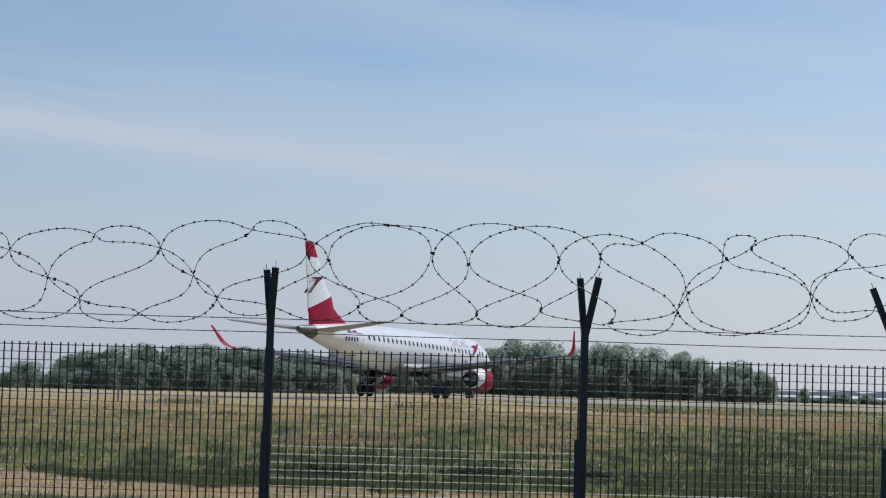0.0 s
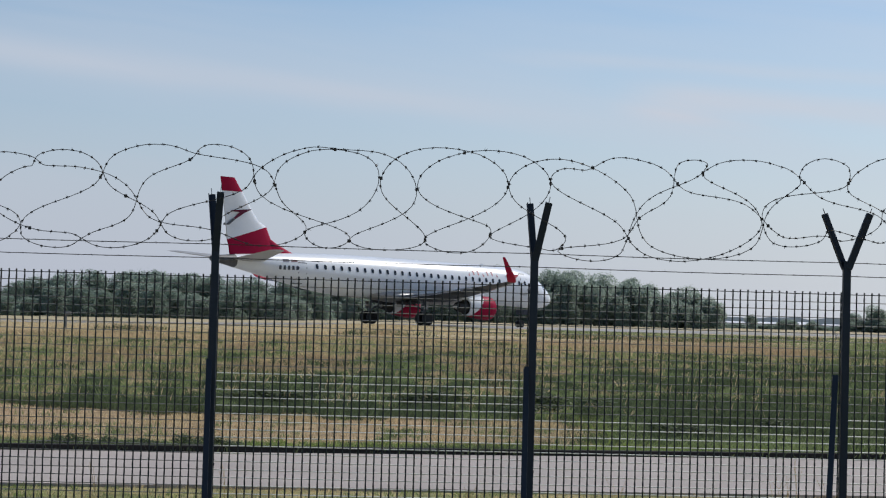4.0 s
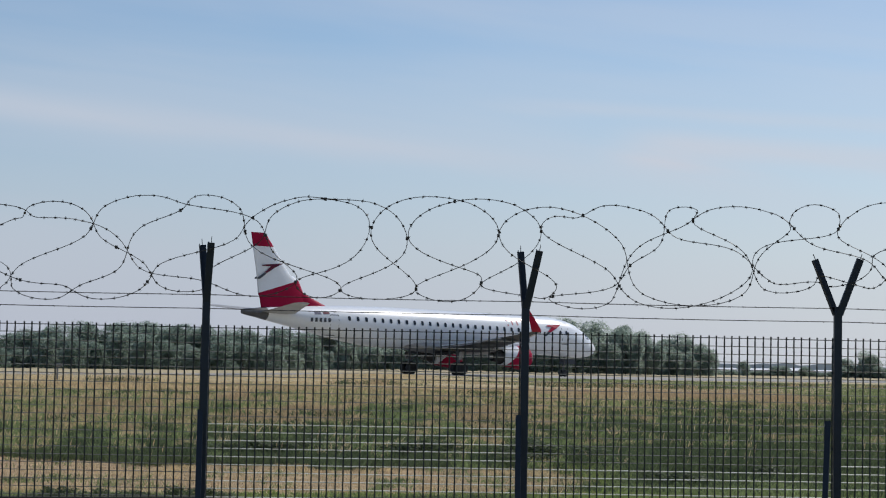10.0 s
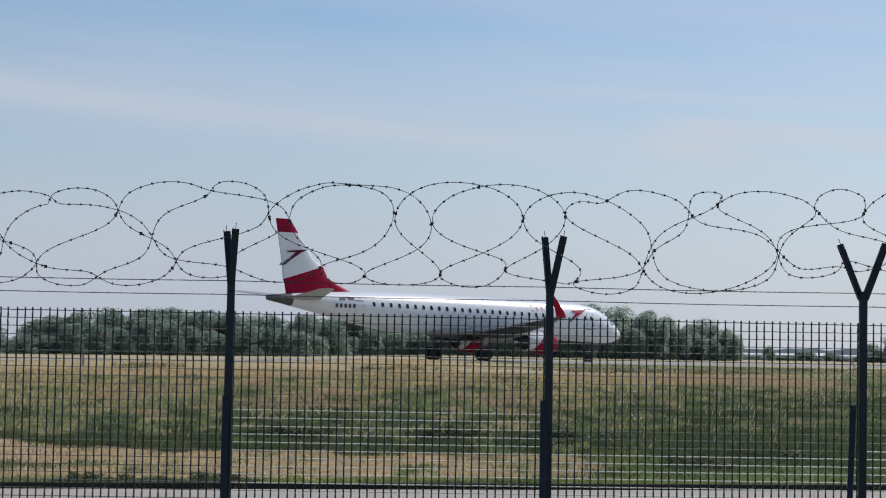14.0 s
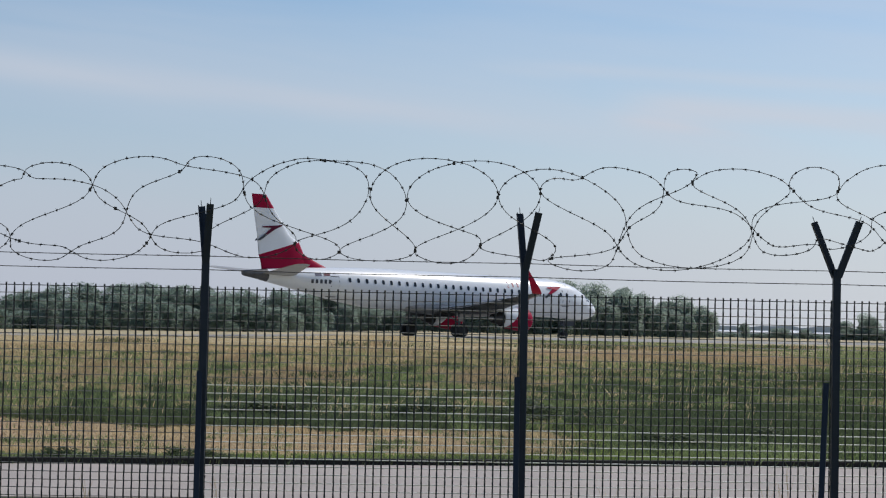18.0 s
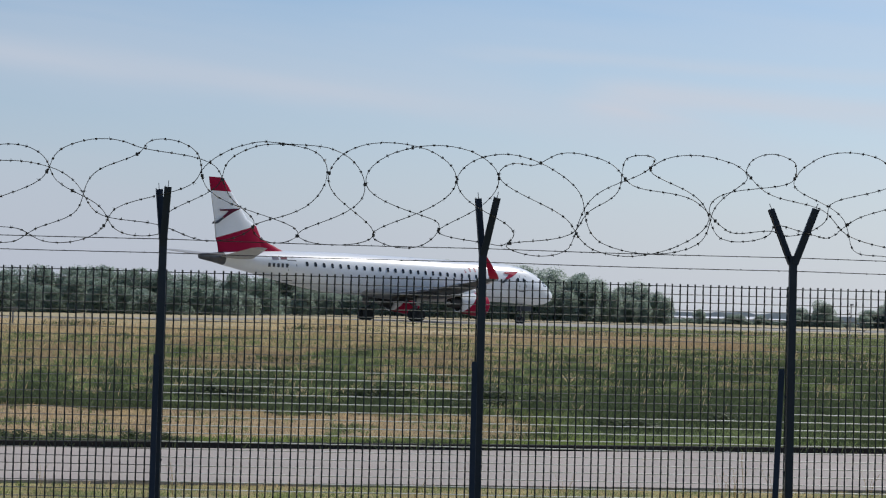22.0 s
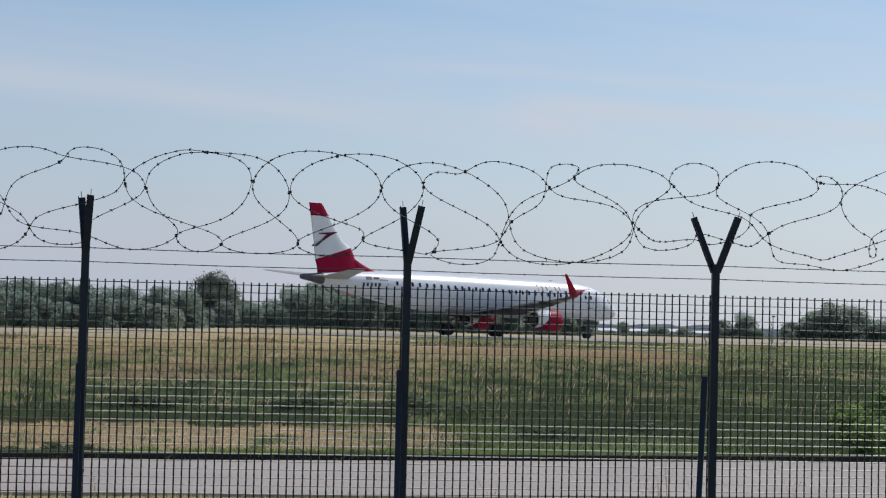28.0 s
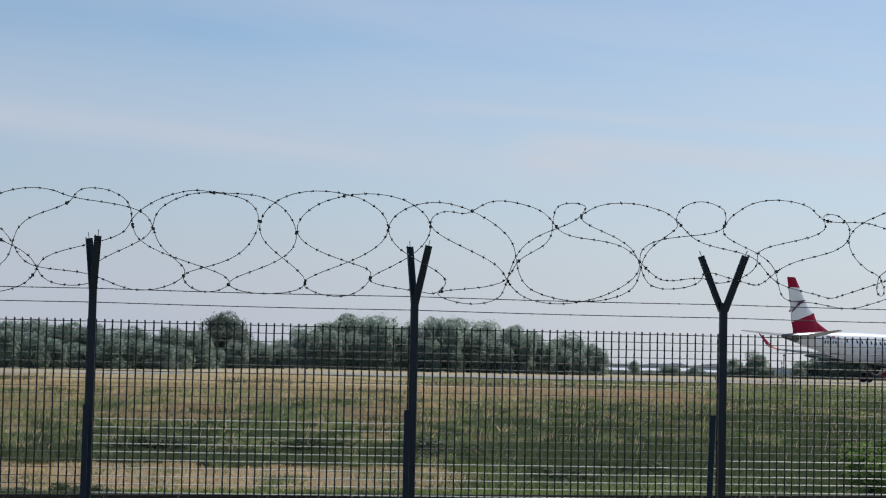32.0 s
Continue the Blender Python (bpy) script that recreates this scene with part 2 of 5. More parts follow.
def tube(points, radius, sides=6):
    """A bmesh tube along points."""
    bm = bmesh.new()
    rings, up0 = [], Vector((0.013, 0.31, 0.95))
    n = len(points)
    for i, p in enumerate(points):
        d = (points[min(i + 1, n - 1)] - points[max(i - 1, 0)]).normalized()
        u = d.cross(up0 if abs(d.dot(up0)) < 0.97 else Vector((1, 0, 0))).normalized()
        v = d.cross(u)
        r = radius[i] if isinstance(radius, (list, tuple)) else radius
        rings.append([bm.verts.new(p + (u * math.cos(6.2832 * k / sides) + v * math.sin(6.2832 * k / sides)) * r) for k in range(sides)])
    for a, b in zip(rings, rings[1:]):
        for k in range(sides):
            bm.faces.new((a[k], a[(k + 1) % sides], b[(k + 1) % sides], b[k]))
    bm.faces.new(rings[0][::-1])
    bm.faces.new(rings[-1])
    return bm


def loft(sections, closed_ends=True):
    """Skin a list of equal rings of points."""
    bm = bmesh.new()
    rings = [[bm.verts.new(p) for p in s] for s in sections]
    n = len(rings[0])
    for a, b in zip(rings, rings[1:]):
        for k in range(n):
            bm.faces.new((a[k], a[(k + 1) % n], b[(k + 1) % n], b[k]))
    if closed_ends:
        for cap in (bm.faces.new(rings[0][::-1]), bm.faces.new(rings[-1])):
            for edge in cap.edges:
                edge.smooth = False
    bmesh.ops.recalc_face_normals(bm, faces=bm.faces)
    return bm


# ---- ground ----
def smooth(a, b, x):
    u = min(max((x - a) / (b - a), 0.0), 1.0)
    return u * u * (3 - 2 * u)


def road_far(x):
    return 21.95 + 0.225 * x


def road_near(x):
    return 17.55 + 0.135 * x


def height(x, y):
    tilt = max(min(x, 0.0), -70.0)
    return (0.66 + 0.0072 * tilt) * smooth(25.5, 62, y) + (0.10 + 0.0021 * tilt + 0.15 * math.exp(-((x + 5) / 7) ** 2)) * smooth(50, 140, y) + 0.10 * smooth(155, 185, y)


def make_ground():
    ys = [-400, -100, -30, -5, 3, 8, 12, 14, 16, 18, 20, 22, 24]
    y = 25.0
    while y < 140:
        ys.append(y)
        y *= 1.035
    ys += [145, 155, 170, 190, 215, 250, 300, 380, 500, 800, 1500, 3000, 4500]
    us = [-4.5, -2, -1] + [i * 0.05 for i in range(-10, 11)] + [1, 2, 4.5]
    bm = bmesh.new()
    grid = []
    for y in ys:
        wide = max(abs(y), 25.0)
        line = []
        for u in us:
            x = u * wide
            bump = 0.0
            if 27 < y < 140 and abs(u) < 1:
                bump = 0.10 * noise.noise((x * 0.12, y * 0.12, 3.1)) * smooth(27, 34, y)
            line.append(bm.verts.new((x, y, height(x, y) + bump)))
        grid.append(line)
    for a, b in zip(grid, grid[1:]):
        for k in range(len(us) - 1):
            bm.faces.new((a[k], a[k + 1], b[k + 1], b[k]))
    ob = new("ground", mesh_of(bm, "ground", ground_material(), True))
    tagged(ob, "grassy airfield ground with dry and green patches", "ground", kind="structure")


def ground_material():
    m = bpy.data.materials.new("meadow")
    m.use_nodes = True
    nt = m.node_tree
    b = nt.nodes["Principled BSDF"]
    b.inputs["Roughness"].default_value = 0.95
    b.inputs["Specular IOR Level"].default_value = 0.15
    tc = nt.nodes.new("ShaderNodeTexCoord")

    def noise_node(scale, detail, stretch=(1, 1, 1)):
        mp = nt.nodes.new("ShaderNodeMapping")
        mp.inputs["Scale"].default_value = stretch
        nt.links.new(tc.outputs["Object"], mp.inputs[0])
        n = nt.nodes.new("ShaderNodeTexNoise")
        n.inputs["Scale"].default_value, n.inputs["Detail"].default_value = scale, detail
        nt.links.new(mp.outputs[0], n.inputs["Vector"])
        return n.outputs["Fac"]

    def ramp(fac, lo, hi, c0, c1):
        r = nt.nodes.new("ShaderNodeValToRGB")
        r.color_ramp.elements[0].position, r.color_ramp.elements[1].position = lo, hi
        r.color_ramp.elements[0].color, r.color_ramp.elements[1].color = (*c0, 1), (*c1, 1)
        nt.links.new(fac, r.inputs[0])
        return r.outputs[0]

    # bands of growth from the road up to the runway, with wavering borders
    sep = nt.nodes.new("ShaderNodeSeparateXYZ")
    nt.links.new(tc.outputs["Object"], sep.inputs[0])

    def maths(op, a, b):
        n = nt.nodes.new("ShaderNodeMath")
        n.operation = op
        for i, v in enumerate((a, b)):
            if isinstance(v, (int, float)):
                n.inputs[i].default_value = v
            else:
                nt.links.new(v, n.inputs[i])
        return n.outputs[0]

    wavy = maths("ADD", maths("LOGARITHM", maths("MAXIMUM", maths("SUBTRACT", sep.outputs["Y"], maths("MULTIPLY", sep.outputs["X"], 0.12)), 15.0), math.e), maths("MULTIPLY", maths("SUBTRACT", noise_node(0.16, 5), 0.5), 0.30))
    rng = nt.nodes.new("ShaderNodeMapRange")
    rng.inputs[1].default_value, rng.inputs[2].default_value = math.log(20), math.log(110)
    nt.links.new(wavy, rng.inputs[0])
    bands = nt.nodes.new("ShaderNodeValToRGB")
    cr = bands.color_ramp
    stops = [(y, c) for y, c in ((20.5, (0.22, 0.23, 0.085)), (23.0, (0.21, 0.26, 0.08)), (24.2, (0.46, 0.345, 0.23)), (29.3, (0.45, 0.33, 0.22)), (31.2, (0.085, 0.105, 0.045)),
                                 (36, (0.17, 0.19, 0.08)), (46, (0.26, 0.255, 0.115)), (57, (0.34, 0.295, 0.15)), (64, (0.50, 0.39, 0.225)), (78, (0.55, 0.45, 0.29)), (95, (0.56, 0.48, 0.335)))]
    while len(cr.elements) < len(stops):
        cr.elements.new(0.5)
    for el, (y, c) in zip(cr.elements, stops):
        el.position, el.color = math.log(y / 20) / math.log(5.5), (*c, 1)
    nt.links.new(rng.outputs[0], bands.inputs[0])
    over = nt.nodes.new("ShaderNodeMix")
    over.data_type = "RGBA"
    nt.links.new(bands.outputs[0], over.inputs[6])
    nt.links.new(ramp(noise_node(0.11, 5, (1, 0.5, 1)), 0.4, 0.6, (0.12, 0.15, 0.055), (0.34, 0.27, 0.15)), over.inputs[7])
    over.inputs[0].default_value = 0.3
    # the parched strip above the kerb gives way to green along the road
    side = nt.nodes.new("ShaderNodeMapRange")
    side.inputs[1].default_value, side.inputs[2].default_value = 0.5, 4.0
    nt.links.new(maths("ADD", sep.outputs["X"], maths("MULTIPLY", noise_node(0.5, 4), 2.0)), side.inputs[0])
    low = nt.nodes.new("ShaderNodeMapRange")
    low.inputs[1].default_value, low.inputs[2].default_value = 37.0, 30.0
    nt.links.new(sep.outputs["Y"], low.inputs[0])
    greener = nt.nodes.new("ShaderNodeMix")
    greener.data_type = "RGBA"
    nt.links.new(maths("MULTIPLY", side.outputs[0], low.outputs[0]), greener.inputs[0])
    nt.links.new(over.outputs[2], greener.inputs[6])
    nt.links.new(ramp(noise_node(0.4, 5), 0.35, 0.65, (0.07, 0.09, 0.035), (0.15, 0.15, 0.06)), greener.inputs[7])
    # bare dry ground reaches further up the bank at one end
    bare_x, bare_y = nt.nodes.new("ShaderNodeMapRange"), nt.nodes.new("ShaderNodeMapRange")
    bare_x.inputs[1].default_value, bare_x.inputs[2].default_value = -4.0, -7.0
    bare_y.inputs[1].default_value, bare_y.inputs[2].default_value = 29.0, 26.5
    nt.links.new(sep.outputs["X"], bare_x.inputs[0])
    nt.links.new(maths("ADD", maths("ADD", sep.outputs["Y"], sep.outputs["X"]), maths("MULTIPLY", noise_node(0.5, 4), 1.5)), bare_y.inputs[0])
    bare = nt.nodes.new("ShaderNodeMix")
    bare.data_type = "RGBA"
    nt.links.new(maths("MULTIPLY", bare_x.outputs[0], bare_y.outputs[0]), bare.inputs[0])
    nt.links.new(greener.outputs[2], bare.inputs[6])
    bare.inputs[7].default_value = (0.44, 0.325, 0.215, 1)
    # green lawn edge along the kerb
    edge = nt.nodes.new("ShaderNodeMapRange")
    edge.inputs[1].default_value, edge.inputs[2].default_value = 2.5, 1.6
    away = maths("SUBTRACT", maths("SUBTRACT", sep.outputs["Y"], maths("MULTIPLY", sep.outputs["X"], 0.225)), 21.95)
    nt.links.new(maths("ADD", away, maths("MULTIPLY", maths("SUBTRACT", noise_node(0.9, 4), 0.5), 1.4)), edge.inputs[0])
    lawn = nt.nodes.new("ShaderNodeMix")
    lawn.data_type = "RGBA"
    nt.links.new(edge.outputs[0], lawn.inputs[0])
    nt.links.new(bare.outputs[2], lawn.inputs[6])
    nt.links.new(ramp(noise_node(0.6, 5), 0.35, 0.65, (0.15, 0.21, 0.06), (0.25, 0.26, 0.10)), lawn.inputs[7])
    # the near verge is drier than the lawn along the kerb
    dry = nt.nodes.new("ShaderNodeMapRange")
    dry.inputs[1].default_value, dry.inputs[2].default_value = -3.2, -3.8
    nt.links.new(away, dry.inputs[0])
    verge = nt.nodes.new("ShaderNodeMix")
    verge.data_type = "RGBA"
    nt.links.new(dry.outputs[0], verge.inputs[0])
    nt.links.new(lawn.outputs[2], verge.inputs[6])
    nt.links.new(ramp(noise_node(1.3, 5), 0.4, 0.62, (0.20, 0.215, 0.085), (0.38, 0.33, 0.18)), verge.inputs[7])
    patch = verge.outputs[2]
    fine = ramp(noise_node(2.2, 6), 0.3, 0.75, (0.6, 0.6, 0.6), (1.25, 1.2, 1.1))
    mix = nt.nodes.new("ShaderNodeMix")
    mix.data_type, mix.blend_type = "RGBA", "MULTIPLY"
    mix.inputs[0].default_value = 1.0
    nt.links.new(patch, mix.inputs[6])
    nt.links.new(fine, mix.inputs[7])
    nt.links.new(mix.outputs[2], b.inputs["Base Color"])
    bp = nt.nodes.new("ShaderNodeBump")
    bp.inputs["Strength"].default_value, bp.inputs["Distance"].default_value = 0.6, 0.1
    nt.links.new(noise_node(6.0, 4), bp.inputs["Height"])
    nt.links.new(bp.outputs[0], b.inputs["Normal"])
    return m


def strip(name, near, far, x0, x1, lift, mat, label, category, step=4.0, thick=0.04):
    """A paved strip between two lines y = near(x) and y = far(x)."""
    n = int((x1 - x0) / step)
    secs = []
    for i in range(n + 1):
        x = x0 + (x1 - x0) * i / n
        a, b = near(x), far(x)
        za, zb = height(x, a) + lift, height(x, b) + lift
        secs.append([Vector((x, a, za)), Vector((x, b, zb)), Vector((x, b, zb - thick - lift)), Vector((x, a, za - thick - lift))])
    ob = new(name, mesh_of(loft(secs), name, mat))
    return tagged(ob, label, category, kind="structure")


make_ground()
strip("service_road", road_near, road_far, -60, 60, 0.03, M["road"], "pale worn asphalt service road behind the fence", "road")


def make_kerb():
    secs = []
    for i in range(61):
        x = -60 + 2 * i
        y = road_far(x)
        secs.append([Vector((x, y + 0.004, -0.05)), Vector((x, y + 0.004, 0.09)), Vector((x, y + 0.012, 0.098)), Vector((x, y + 0.10, 0.098)), Vector((x, y + 0.10, -0.05))])
    ob = new("kerb", mesh_of(loft(secs), "kerb", M["kerb"]))
    tagged(ob, "dark kerb along the service road", "kerb", kind="structure")


make_kerb()
RW = (math.cos(radians(36.7)), math.sin(radians(36.7)))


def runway_y(off):
    # the runway's line through the aircraft's wheels, shifted across it
    return lambda x: min(155.9 + (x + 0.23) * (RW[1] / RW[0]) + off / RW[0], 900)


strip("runway", runway_y(-10), runway_y(12), -50, 700, 0.02, M["runway"], "pale concrete runway crossing the airfield", "runway", step=10)


# ---- fence ----
FENCE = (0.658, 14.734, 3.7)   # middle post's foot and the fence's turn
TURN = radians(FENCE[2])


def on_fence(s, z, back=0.0):
    return Vector((FENCE[0] + s * math.cos(TURN) - back * math.sin(TURN), FENCE[1] + s * math.sin(TURN) + back * math.cos(TURN), z))


MESH_TOP, CELL = 1.914, 0.0625


def make_post(s, fork, depth, brace=None):
    base = thing("fence_post", "dark painted steel fence post with a forked top", "fence post", "fence posts",
                 m=Matrix.Translation(on_fence(s, 0, -0.042)) @ pose(0, 0, 0, 0, 0, FENCE[2]))
    part("shaft", box(bmesh.new(), (0.06, 0.05, 2.22), pose(0, 0, 1.06), 0.006), M["post"], base)
    for side, lean in zip((-1, 1), fork):
        # angle-iron arm of two flanges
        bm = box(bmesh.new(), (0.056, 0.006, 0.47), pose(0, 0.018 * side, 0.215), 0.001)
        box(bm, (0.006, 0.04, 0.47), pose(-0.022, 0, 0.215), 0.001)
        box(bm, (0.005, 0.005, 0.05), pose(0.0, 0, 0.47))
        m = pose(0.003 * lean / 4, 0.012 * side, 2.135) @ pose(0, 0, 0, -depth * side, lean, 0)
        part("arm", bm, M["post"], base, m=m)
    part("cap", box(bmesh.new(), (0.066, 0.056, 0.012), pose(0, 0, 2.172), 0.003), M["post"], base)
    for z in (0.45, 1.05, 1.65, 1.86):
        clip = box(bmesh.new(), (0.08, 0.012, 0.022), pose(0, 0.032, z), 0.003)
        part("clip", clip, M["post"], base)
    if brace:
        top, foot = Vector((brace[0], -0.005, 1.27)), Vector((brace[1], -0.36, -0.02))
        bm = bmesh.new()
        d = foot - top
        box(bm, (0.036, 0.045, d.length), Matrix.Translation((top + foot) / 2) @ d.to_track_quat("Z", "X").to_matrix().to_4x4(), 0.005)
        strut = part("brace", bm, M["post"], base)
        part("bolt", box(bmesh.new(), (0.05, 0.03, 0.03), pose(brace[0], 0.0, 1.24), 0.004), M["cross"], strut)
    return base


# leans of the near and the far arm along the fence, and their tilt across it
for s, fork, depth, br in ((-5, (3, -4), 17, None), (-2.5, (4.0, -6.5), 16, (-0.024, -0.004)), (0, (10.6, -4.0), 14, (-0.042, -0.075)), (2.5, (19.3, -20.5), 5, (-0.075, -0.215)), (5, (3, -4), 17, None)):
    make_post(s, fork, depth, br)


def make_panels():
    rng = random.Random(4)
    height_m = 1.86
    n_v, n_h = 40, 30
    v_meshes = []
    for k in range(5):
        pts = []
        for i in range(n_h * 2 + 1):
            z = i * CELL / 2
            pts.append(Vector((0.0005 * (1 if (i // 2) % 2 else -1) * (1 if i % 2 else 0.4), 0.002 * (1 if (i // 2) % 2 else -1) + rng.uniform(-0.001, 0.001), z)))
        v_meshes.append(mesh_of(tube(pts, [0.0068 if i % 2 == 0 else 0.0052 for i in range(len(pts))], 4), "upright_wire", M["wire"]))
    h_mesh = mesh_of(tube([Vector((-1.25 + i * 0.125, 0.0015 * (-1) ** i, 0.0006 * (-1) ** i)) for i in range(21)], 0.0036, 4), "cross_wire", M["cross"])
    # sun glint on the low rows, given as a paler, thicker wire
    glint_mesh = mesh_of(tube([Vector((-1.25 + i * 0.125, 0.0015 * (-1) ** i, 0.0006 * (-1) ** i)) for i in range(21)], 0.0044, 4), "cross_wire", M["glint"])
    top_mesh = h_mesh.copy()
    top_mesh.materials[0] = M["wire"]
    for p in range(4):
        s0 = -5 + 2.5 * p
        panel = thing("wire_fence", "dark welded wire mesh fencing between two posts", "fence", "wire fences",
                      m=Matrix.Translation(on_fence(s0 + 1.25, MESH_TOP - height_m)) @ pose(0, 0, 0, 0, 0, FENCE[2]))
        for i in range(n_v):
            x = -1.25 + (i + 0.5) * CELL + rng.uniform(-0.003, 0.003)
            part("upright_wire", v_meshes[i % 5], None, panel, m=pose(x, -0.006, 0, 0, rng.uniform(-0.07, 0.07), 0))
        for j in range(n_h):
            z = height_m - 0.004 - j * CELL
            part("cross_wire", top_mesh if j == 0 else glint_mesh if z + MESH_TOP - height_m < (0, 1.19, 0.86, 0.94)[p] else h_mesh, None, panel, m=pose(0, 0.0, z + rng.uniform(-0.002, 0.002), 0, rng.uniform(-0.05, 0.05), 0))


make_panels()


def barb_at(bm, p, d, rng, size=0.021):
    """A four-point barb twisted round the wire at p."""
    d = d.normalized()
    u = d.cross(Vector((0.2, 0.9, 0.4))).normalized()
    v = d.cross(u)
    for k in range(4):
        a = rng.uniform(0, 6.28)
        way = (u * math.cos(a) + v * math.sin(a) + d * rng.uniform(-0.5, 0.5)).normalized()
        side = way.cross(d).normalized() * 0.0026
        q = p + d * (k - 1.5) * 0.004
        tri = [bm.verts.new(q + side + d * 0.002), bm.verts.new(q - side + d * 0.002), bm.verts.new(q - d * 0.003), bm.verts.new(q + way * size)]
        for f in ((0, 1, 3), (1, 2, 3), (2, 0, 3)):
            bm.faces.new([tri[j] for j in f])
    # the wrap round the wire
    box(bm, (0.016, 0.55 * size, 0.55 * size), Matrix.Translation(p) @ d.to_track_quat("X", "Z").to_matrix().to_4x4())


def wire_with_barbs(base, pts, step, radius, seed, size=0.021):
    rng = random.Random(seed)
    part("strand", tube(pts, radius, 5), M["barb"], base, smooth=True)
    bm, run, nxt = bmesh.new(), 0.0, step * 0.5
    for a, b in zip(pts, pts[1:]):
        d = b - a
        while nxt < run + d.length:
            barb_at(bm, a + d * ((nxt - run) / d.length), d, rng, size)
            nxt += step * rng.uniform(0.93, 1.07)
        run += d.length
    tagged(part("barb_run", bm, M["barb"], base), kind="stuff")


for z, seed in ((2.165, 1), (2.058, 2)):
    base = thing("barbed_wire", "straight strand of barbed wire along the fence top", "barbed wire", "straight barbed strands")
    pts = [on_fence(-5 + i * 0.1, z - 0.006 * math.sin(math.pi * ((i * 0.1) % 2.5) / 2.5), -0.01) for i in range(101)]
    wire_with_barbs(base, pts, 0.105, 0.0034, seed, 0.011)


COIL = thing("barbed_wire_coil", "weathered barbed wire coil resting in the post forks", "barbed wire")
COIL_MID, COIL_HALF, COIL_DEEP = 2.56, 0.36, 0.2   # middle height, half height and half depth of the coil


COIL_RUN = []


def bent(knots, n=8):
    """A springy wire through its bends: a natural cubic along the fence and in height."""
    k = np.array(knots, float)
    m = len(k)
    h = np.sqrt(np.linalg.norm(np.diff(k, axis=0), axis=1)) + 1e-9
    a, b = np.eye(m), np.zeros((m, 2))
    for i in range(1, m - 1):
        a[i, i - 1:i + 2] = h[i - 1], 2 * (h[i - 1] + h[i]), h[i]
        b[i] = 6 * ((k[i + 1] - k[i]) / h[i] - (k[i] - k[i - 1]) / h[i - 1])
    c = np.linalg.solve(a, b)
    out = []
    for i in range(m - 1):
        for u in range(n):
            x = u / n * h[i]
            y = h[i] - x
            out.append((c[i] * y ** 3 + c[i + 1] * x ** 3) / (6 * h[i]) + (k[i] / h[i] - c[i] * h[i] / 6) * y + (k[i + 1] / h[i] - c[i + 1] * h[i] / 6) * x)
    return np.array(out + [k[-1]])


def turns(seed, first, *knots):
    """Turns of the coil: the wire rises on one side of the fence, goes over its crown and comes down on the other."""
    p = bent(knots)
    z = p[:, 1]
    run = np.concatenate([[0], np.cumsum(np.linalg.norm(np.diff(p, axis=0), axis=1))])
    side, now, last = np.ones(len(z)), float(first), -9.0
    for i in range(len(z)):
        if 0 < i < len(z) - 1 and run[i] - last > 0.25 and abs(z[i] - COIL_MID) > 0.15 and (z[i] - z[i - 1]) * (z[i + 1] - z[i]) <= 0 and (z[i] > z[i + 1]) == (z[i] > COIL_MID):
            now, last = -now, run[i]
        side[i] = now
    soft = np.array([side[np.abs(run - r) < 0.14].mean() for r in run])
    back = soft * COIL_DEEP * np.sqrt(np.clip(1 - ((z - COIL_MID) / COIL_HALF) ** 2, 0, 1))
    pts = [on_fence(s, h, d) for (s, h), d in zip(p, back)]
    COIL_RUN.extend(zip(p, pts))
    wire_with_barbs(COIL, pts, 0.106, 0.0031, seed)


def clip_at(s, z):
    # the pinched sleeve that holds two neighbouring turns together
    at = min(COIL_RUN, key=lambda q: (q[0][0] - s) ** 2 + (q[0][1] - z) ** 2)[1]
    part("clip", box(bmesh.new(), (0.022, 0.016, 0.026), Matrix.Translation(at), 0.003), M["barb"], COIL)


# the wire from post to post, bend by bend: along the fence from the middle post, and height
turns(7, 1, (-4.94, 2.53), (-4.67, 2.61), (-4.52, 2.77), (-3.92, 2.79), (-3.83, 2.73), (-3.51, 2.73), (-3.19, 2.57), (-3.03, 2.36), (-2.55, 2.28),
      (-2.15, 2.16), (-1.8, 2.3), (-1.99, 2.5), (-2.12, 2.74), (-2.67, 2.86), (-2.9, 2.93), (-3.35, 2.83), (-3.48, 2.62), (-3.99, 2.36),
      (-4.1, 2.18), (-4.53, 2.12), (-4.73, 2.21), (-4.89, 2.24))
turns(8, 1, (-4.94, 2.83), (-4.65, 2.76), (-4.58, 2.56), (-4.08, 2.36), (-4, 2.18), (-3.66, 2.11), (-3.51, 2.2), (-3.18, 2.34), (-3.1, 2.52),
      (-2.99, 2.68), (-2.69, 2.83), (-2.62, 2.93), (-2.27, 2.86), (-2.17, 2.57), (-1.46, 2.26), (-1.64, 2.16), (-1.81, 2.27), (-1.41, 2.44),
      (-1.27, 2.81), (-1.73, 2.93), (-2.04, 2.77), (-2.11, 2.6), (-2.51, 2.35), (-2.51, 2.24), (-2.6, 2.19), (-2.87, 2.23), (-2.98, 2.39),
      (-3.31, 2.58), (-3.4, 2.74), (-3.63, 2.86), (-3.93, 2.82), (-3.97, 2.75), (-4.01, 2.74), (-4.28, 2.55), (-4.4, 2.2), (-4.74, 2.16),
      (-4.71, 2.13), (-4.88, 2.1))
